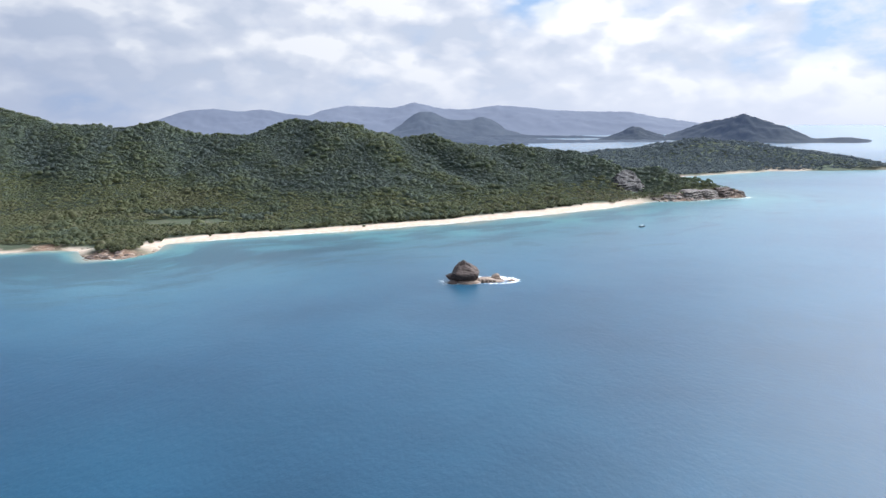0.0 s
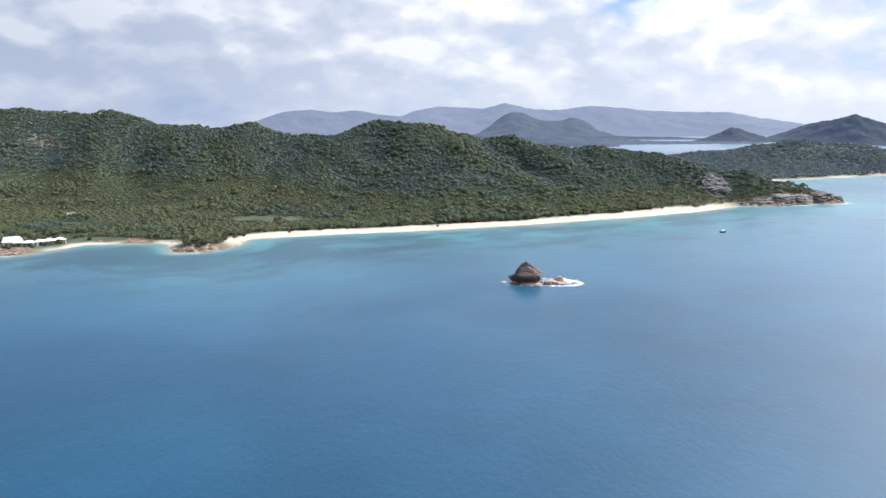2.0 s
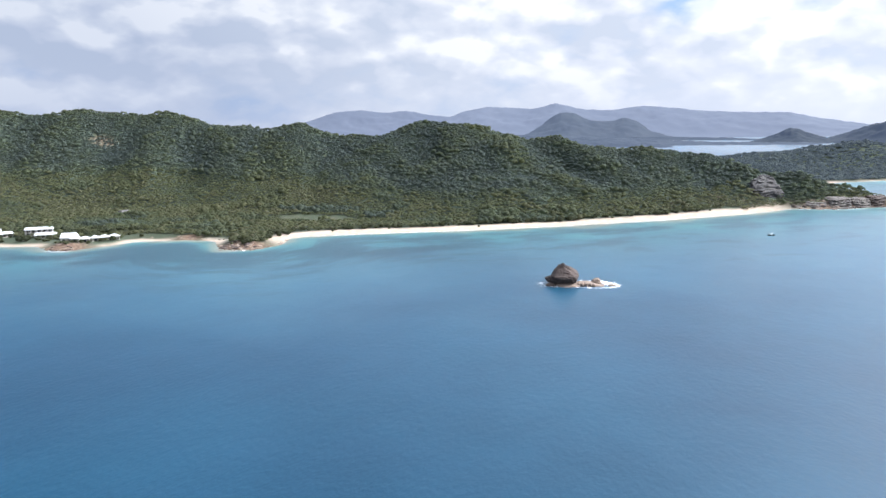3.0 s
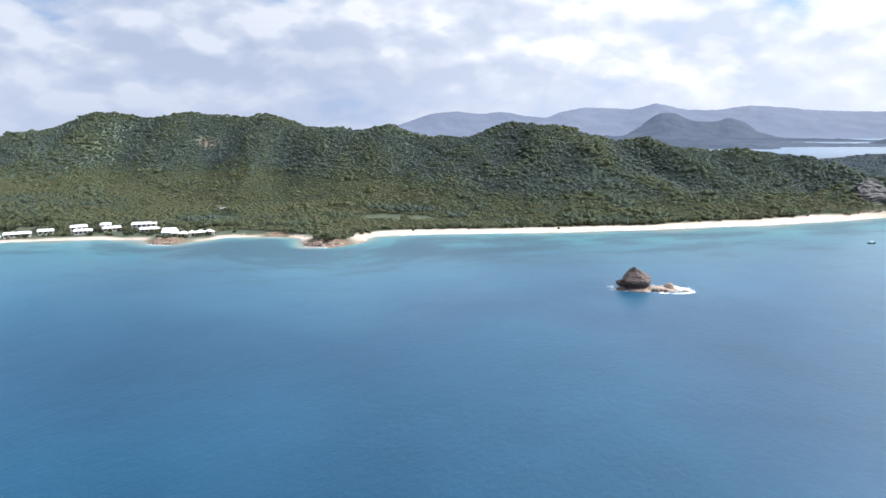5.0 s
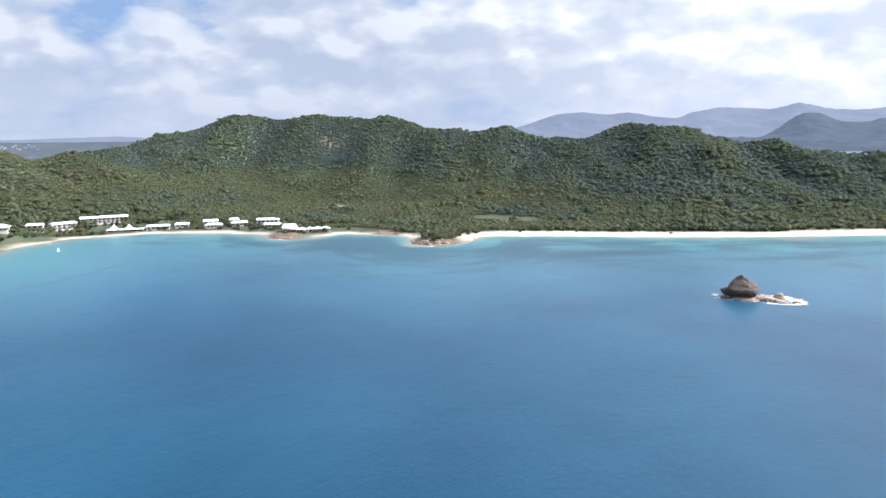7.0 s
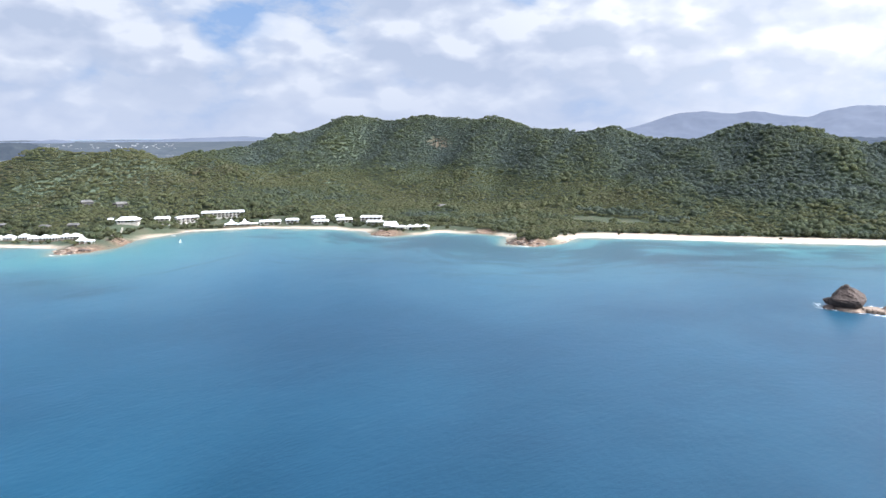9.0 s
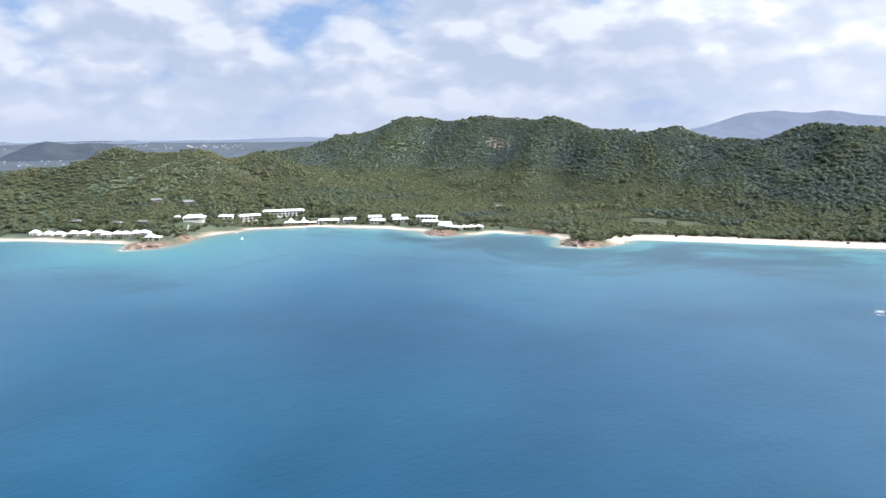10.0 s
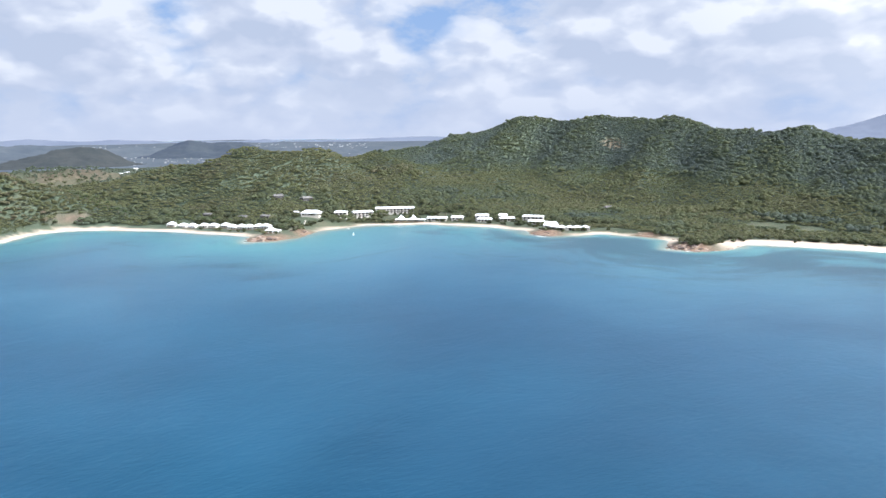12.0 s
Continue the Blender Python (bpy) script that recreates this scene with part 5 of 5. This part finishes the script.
tagged(new("distant_town", me), "scattered pale roofs of a far-off town", "town", kind="stuff")


# ---- boats ----
def hull(long, wide, high):
    bm = bmesh.new()
    rows = []
    for k in range(9):
        s = k / 8
        w = wide / 2 * (1 - max(0, (s - 0.45) / 0.55) ** 2.2)
        x = -long / 2 + s * long
        lift = 0.25 * s * s * high
        rows.append([bm.verts.new(c) for c in ((x, -w, high + lift), (x, -w * 0.8, 0.1), (x, 0, -0.25 + lift * 0.6), (x, w * 0.8, 0.1), (x, w, high + lift), (x, w * 0.75, high * 0.72), (x, -w * 0.75, high * 0.72))])
    for a, b in zip(rows, rows[1:]):
        for i in range(7):
            bm.faces.new((a[i], b[i], b[(i + 1) % 7], a[(i + 1) % 7]))
    bm.faces.new(rows[0])
    bm.faces.new(rows[-1][::-1])
    return bm


boat = thing("motor_boat", 187, 661, 20, 0.0, "small dark-hulled motor boat with a white canopy moored off the beach", "boat")
part("hull", hull(6.2, 2.2, 0.9), DARK, boat, "dark hull")
part("console", boxes((-0.4, 0.5, -0.5, 0.5, 0.6, 1.6)), HULL, boat)
part("canopy", roof_mesh(-1.3, 1.3, -0.9, 0.9, 2.2, 0.25, 0.3, 0.08), CANVAS, boat)
part("outboard_motor", boxes((-3.5, -3.1, -0.25, 0.25, 0.2, 1.3)), DARK, boat)
for px in (-1.1, 1.1):
    for py in (-0.8, 0.8):
        part("post", boxes((px - 0.04, px + 0.04, py - 0.04, py + 0.04, 0.6, 2.22)), HULL, boat)
cat = thing("beach_catamaran", -520, 359, 60, 0.0, "small sailing catamaran with a white sail", "boat")
for py in (-1.1, 1.1):
    ob = part("hull", hull(4.8, 0.5, 0.5), HULL, cat)
    ob.location.y = py
cat.scale = (0.6, 0.6, 0.5)
part("trampoline", boxes((-1.2, 1.0, -1.0, 1.0, 0.45, 0.5)), DARK, cat)
part("mast", tube(bmesh.new(), [(0.6, 0, 0.4), (0.5, 0, 3.5), (0.4, 0, 7.2)], [0.06, 0.06, 0.04]), HULL, cat)
sail = bmesh.new()
sv = [sail.verts.new(c) for c in ((0.5, 0.02, 0.9), (0.42, 0.02, 7.0), (-0.9, 0.25, 4.6), (-1.6, 0.35, 2.6), (-1.9, 0.35, 1.0), (0.5, -0.02, 0.9), (0.42, -0.02, 7.0), (-0.9, 0.21, 4.6), (-1.6, 0.31, 2.6), (-1.9, 0.31, 1.0))]
sail.faces.new(sv[:5])
sail.faces.new(sv[5:][::-1])
for i in range(5):
    sail.faces.new((sv[i], sv[5 + i], sv[5 + (i + 1) % 5], sv[(i + 1) % 5]))
part("sail", sail, CANVAS, cat)
skiff = thing("dinghy", -565, 379, 30, 0.0, "white dinghy at the water's edge", "boat")
part("hull", hull(4.2, 1.5, 0.6), HULL, skiff)
part("thwart", boxes((-0.2, 0.2, -0.6, 0.6, 0.4, 0.48)), TIMBER, skiff)


# ---- single trees ----
def tree_meshes(seed):
    rg = np.random.default_rng(seed)
    v, f = crown_shape(seed, 9, 190, 0.17)
    v = v * np.array([3.4, 3.4, 3.9]) + np.array([0, 0, 0.2])
    crown = raw_mesh("crown", v, f, False)
    crown.materials.append(LEAF_TREE)
    bm = bmesh.new()
    tube(bm, [(0, 0, -0.6), (0.1, 0.05, 0.8), (0.05, 0.1, 2.0), (0, 0, 3.2)], [0.22, 0.18, 0.14, 0.06])
    for k in range(4):
        a = k * 1.6 + rg.uniform(0, 0.6)
        tube(bm, [(0.06, 0.06, 1.3 + 0.2 * k), (0.8 * math.cos(a), 0.8 * math.sin(a), 2.1 + 0.2 * k), (1.7 * math.cos(a), 1.7 * math.sin(a), 2.7 + 0.2 * k)], [0.10, 0.07, 0.03], 5)
    trunk = bpy.data.meshes.new("trunk")
    bm.to_mesh(trunk)
    bm.free()
    trunk.materials.append(BARK)
    return trunk, crown


TREES = [tree_meshes(500 + k) for k in range(7)]


def broad_tree(x, y, size, turn, k, label, group):
    t = thing("tree", x, y, turn, None, label, "tree", group)
    t.scale = (size, size, size)
    part("trunk", TREES[k][0], BARK, t)
    part("crown", TREES[k][1], LEAF_TREE, t)


rng = np.random.default_rng(31)
px, py, _ = scatter(-265, 275, 530, 960, 6.2, 37)
d = shore_distance(px, py)
ok = (d > 17.5) & (d < 25) & ~open_ground(px, py) & (stony(px, py) < 0.6)
for x, y in list(zip(px[ok], py[ok]))[:115]:
    broad_tree(x, y, rng.uniform(0.5, 1.05), rng.uniform(0, 360), rng.integers(7), "low spreading green tree at the back of the beach", "trees behind the beach")
px, py, _ = scatter(-268, -220, 530, 590, 5.4, 38)
d = shore_distance(px, py)
ok = (d > 11) & (d < 24)
for x, y in zip(px[ok], py[ok]):
    broad_tree(x, y, rng.uniform(0.5, 1.0), rng.uniform(0, 360), rng.integers(7), "wind-bent bush on the rocky point", "bushes on the point")
for x, y, s in [(-567, 325, 1.0), (-559, 315, 0.7), (-549, 304, 0.6), (-573, 336, 0.9), (-565, 349, 0.7), (-576, 367, 0.6), (-544, 296, 0.55), (-571, 317, 0.8), (-607, 357, 1.2), (-616, 341, 1.3), (-603, 373, 1.1), (-575, 387, 0.7), (-572, 424, 0.7),
                (-565, 469, 0.9), (-549, 483, 1.0), (-523, 469, 0.6), (-496, 488, 0.6), (-460, 504, 0.8), (-451, 517, 0.9), (-416, 508, 0.6), (-408, 504, 0.55), (-387, 503, 0.5), (-377, 512, 0.5), (-411, 528, 1.3), (-395, 533, 1.4), (-424, 544, 1.6), (-413, 549, 1.5),
                (-571, 436, 0.8), (-496, 528, 1.2), (-488, 512, 0.8), (-460, 531, 1.0), (-376, 539, 0.9), (-357, 555, 0.6), (-603, 275, 0.8), (-592, 255, 0.55), (-620, 248, 0.7), (-607, 256, 0.6), (-640, 235, 0.6), (-555, 292, 0.5)]:
    while float(shore_distance(np.array([x], float), np.array([y], float))[0]) < 13:     # off the open sand
        x, y = x - 2.0, y + 2.0
    broad_tree(x, y, s, rng.uniform(0, 360), rng.integers(7), "rounded garden tree between resort buildings", "garden trees")
for block in BLOCKS:                                        # planting along the fronts of the hotel blocks
    bx, by, way, long = block[:4]
    n = max(2, int(long / 6))
    for k in range(n):
        if block[:2] in ((-509, 519), (-494, 537)) or rng.uniform() < 0.25:
            continue
        along, off = (k + 0.5) / n * long - long / 2 + rng.normal() * 0.8, rng.uniform(7.0, 9.0)
        c, q = math.cos(radians(way)), math.sin(radians(way))
        broad_tree(bx + along * c + off * q, by + along * q - off * c, rng.uniform(0.42, 0.7), rng.uniform(0, 360), rng.integers(7), "shrub planted before a hotel block", "hotel shrubs")
made = 0
while made < 34:
    x, y, s = (rng.uniform(-592, -548), rng.uniform(288, 345), rng.uniform(0.4, 0.75)) if made < 22 else (rng.uniform(-418, -378), rng.uniform(503, 518), rng.uniform(0.35, 0.6))
    if float(shore_distance(np.array([x]), np.array([y]))[0]) < 9 or abs(x + 592 - 0.8 * (346 - y)) < 4 or np.hypot(x + 566, y - 291) < 12 or np.hypot(x + 408, y - 525) < 10:
        continue
    broad_tree(x, y, s, rng.uniform(0, 360), rng.integers(7), "low green bush on the rocky bank", "bushes by the rocks")
    made += 1
for x, y, s in [(-75, 671, 0.42), (-205, 620, 0.4), (-157, 643, 0.4), (-123, 667, 0.4), (-27, 704, 0.4), (53, 747, 0.45), (160, 816, 0.4)]:
    broad_tree(x, y, s, rng.uniform(0, 360), rng.integers(7), "low green bush on the open sand", "beach bushes")


footprints = []                                             # of the buildings: inverse place, and the reach of their parts
for ob in scene.objects:
    if not ob.parent and ob.get("category") in ("building", "cottage", "villa", "marquee", "pavilion"):
        corners = [v.co for c in ob.children if c.type == "MESH" for v in c.data.vertices]
        grow = ob.scale[0]
        footprints.append((ob.matrix_basis.inverted(), min(c.x for c in corners) - 2.6 / grow, max(c.x for c in corners) + 2.6 / grow, min(c.y for c in corners) - 2.6 / grow, max(c.y for c in corners) + 2.6 / grow))


def built_on(x, y):
    for back, x0, x1, y0, y1 in footprints:
        p = back @ Vector((x, y, 0))
        if x0 < p.x < x1 and y0 < p.y < y1:
            return True
    return False


made = 0
while made < 130:
    x, y = rng.uniform(-720, -380), rng.uniform(225, 590)
    d = float(shore_distance(np.array([x]), np.array([y]))[0])
    if not 14 < d < 75 or built_on(x, y):
        continue
    if x < -590 and d < 24:
        continue
    broad_tree(x, y, rng.uniform(0.45, 0.9) + 0.45 * (d > 36), rng.uniform(0, 360), rng.integers(7), "rounded garden tree between resort buildings", "garden trees")
    made += 1


def palm_meshes(seed):
    rg = np.random.default_rng(seed)
    lean = rg.uniform(-0.8, 0.8, 2)
    high = 8.0
    bm = bmesh.new()
    tube(bm, [(0, 0, -0.5), (lean[0] * 0.2, lean[1] * 0.2, 2.5), (lean[0] * 0.55, lean[1] * 0.55, 5.5), (lean[0], lean[1], high)], [0.24, 0.19, 0.16, 0.13])
    trunk = bpy.data.meshes.new("trunk")
    bm.to_mesh(trunk)
    bm.free()
    trunk.materials.append(BARK)
    bm = bmesh.new()
    for k in range(15):
        a, up = k * 2.4 + rg.uniform(-0.2, 0.2), rg.uniform(-0.1, 0.9)
        prev = None
        for j in range(6):
            s = j / 5
            r = 2.7 * s
            p = Vector((lean[0] + r * math.cos(a), lean[1] + r * math.sin(a), high + up * r - 0.48 * r * r * (0.6 + 0.3 * up)))
            side = Vector((-math.sin(a), math.cos(a), 0)) * (0.42 * math.sin(math.pi * min(s + 0.12, 1.0)) + 0.03)
            row = [bm.verts.new(p - side - Vector((0, 0, 0.22 * s))), bm.verts.new(p), bm.verts.new(p + side - Vector((0, 0, 0.22 * s)))]
            if prev:
                bm.faces.new((prev[0], prev[1], row[1], row[0]))
                bm.faces.new((prev[1], prev[2], row[2], row[1]))
            prev = row
    crown = bpy.data.meshes.new("fronds")
    bm.to_mesh(crown)
    bm.free()
    crown.materials.append(PALM_LEAF)
    return trunk, crown


PALMS = [palm_meshes(700 + k) for k in range(4)]
palm_spots = [(-836, 150), (-830, 158), (-824, 165), (-818, 172), (-812, 168), (-806, 176), (-800, 182), (-826, 176), (-815, 183), (-790, 178), (-782, 186), (-776, 190), (-770, 196), (-762, 202), (-842, 158), (-834, 168), (-808, 186), (-794, 190),
              (-596, 448), (-574, 472), (-560, 486), (-552, 500), (-540, 512), (-520, 524), (-500, 534), (-480, 552), (-602, 428), (-606, 440), (-628, 450), (-632, 470), (-600, 490), (-580, 500), (-565, 512), (-546, 522), (-470, 538), (-452, 556),
              (-640, 408), (-634, 424), (-676, 262), (-664, 270), (-640, 290), (-690, 252), (-702, 246), (-722, 236), (-586, 318), (-560, 300)]
for x, y in palm_spots:
    k = rng.integers(4)
    t = thing("palm_tree", x, y, rng.uniform(0, 360), None, "tall slender coconut palm with drooping fronds", "palm", "palms by the beach")
    s = rng.uniform(0.7, 1.1)
    t.scale = (s, s, s)
    part("trunk", PALMS[k][0], BARK, t)
    part("fronds", PALMS[k][1], PALM_LEAF, t)
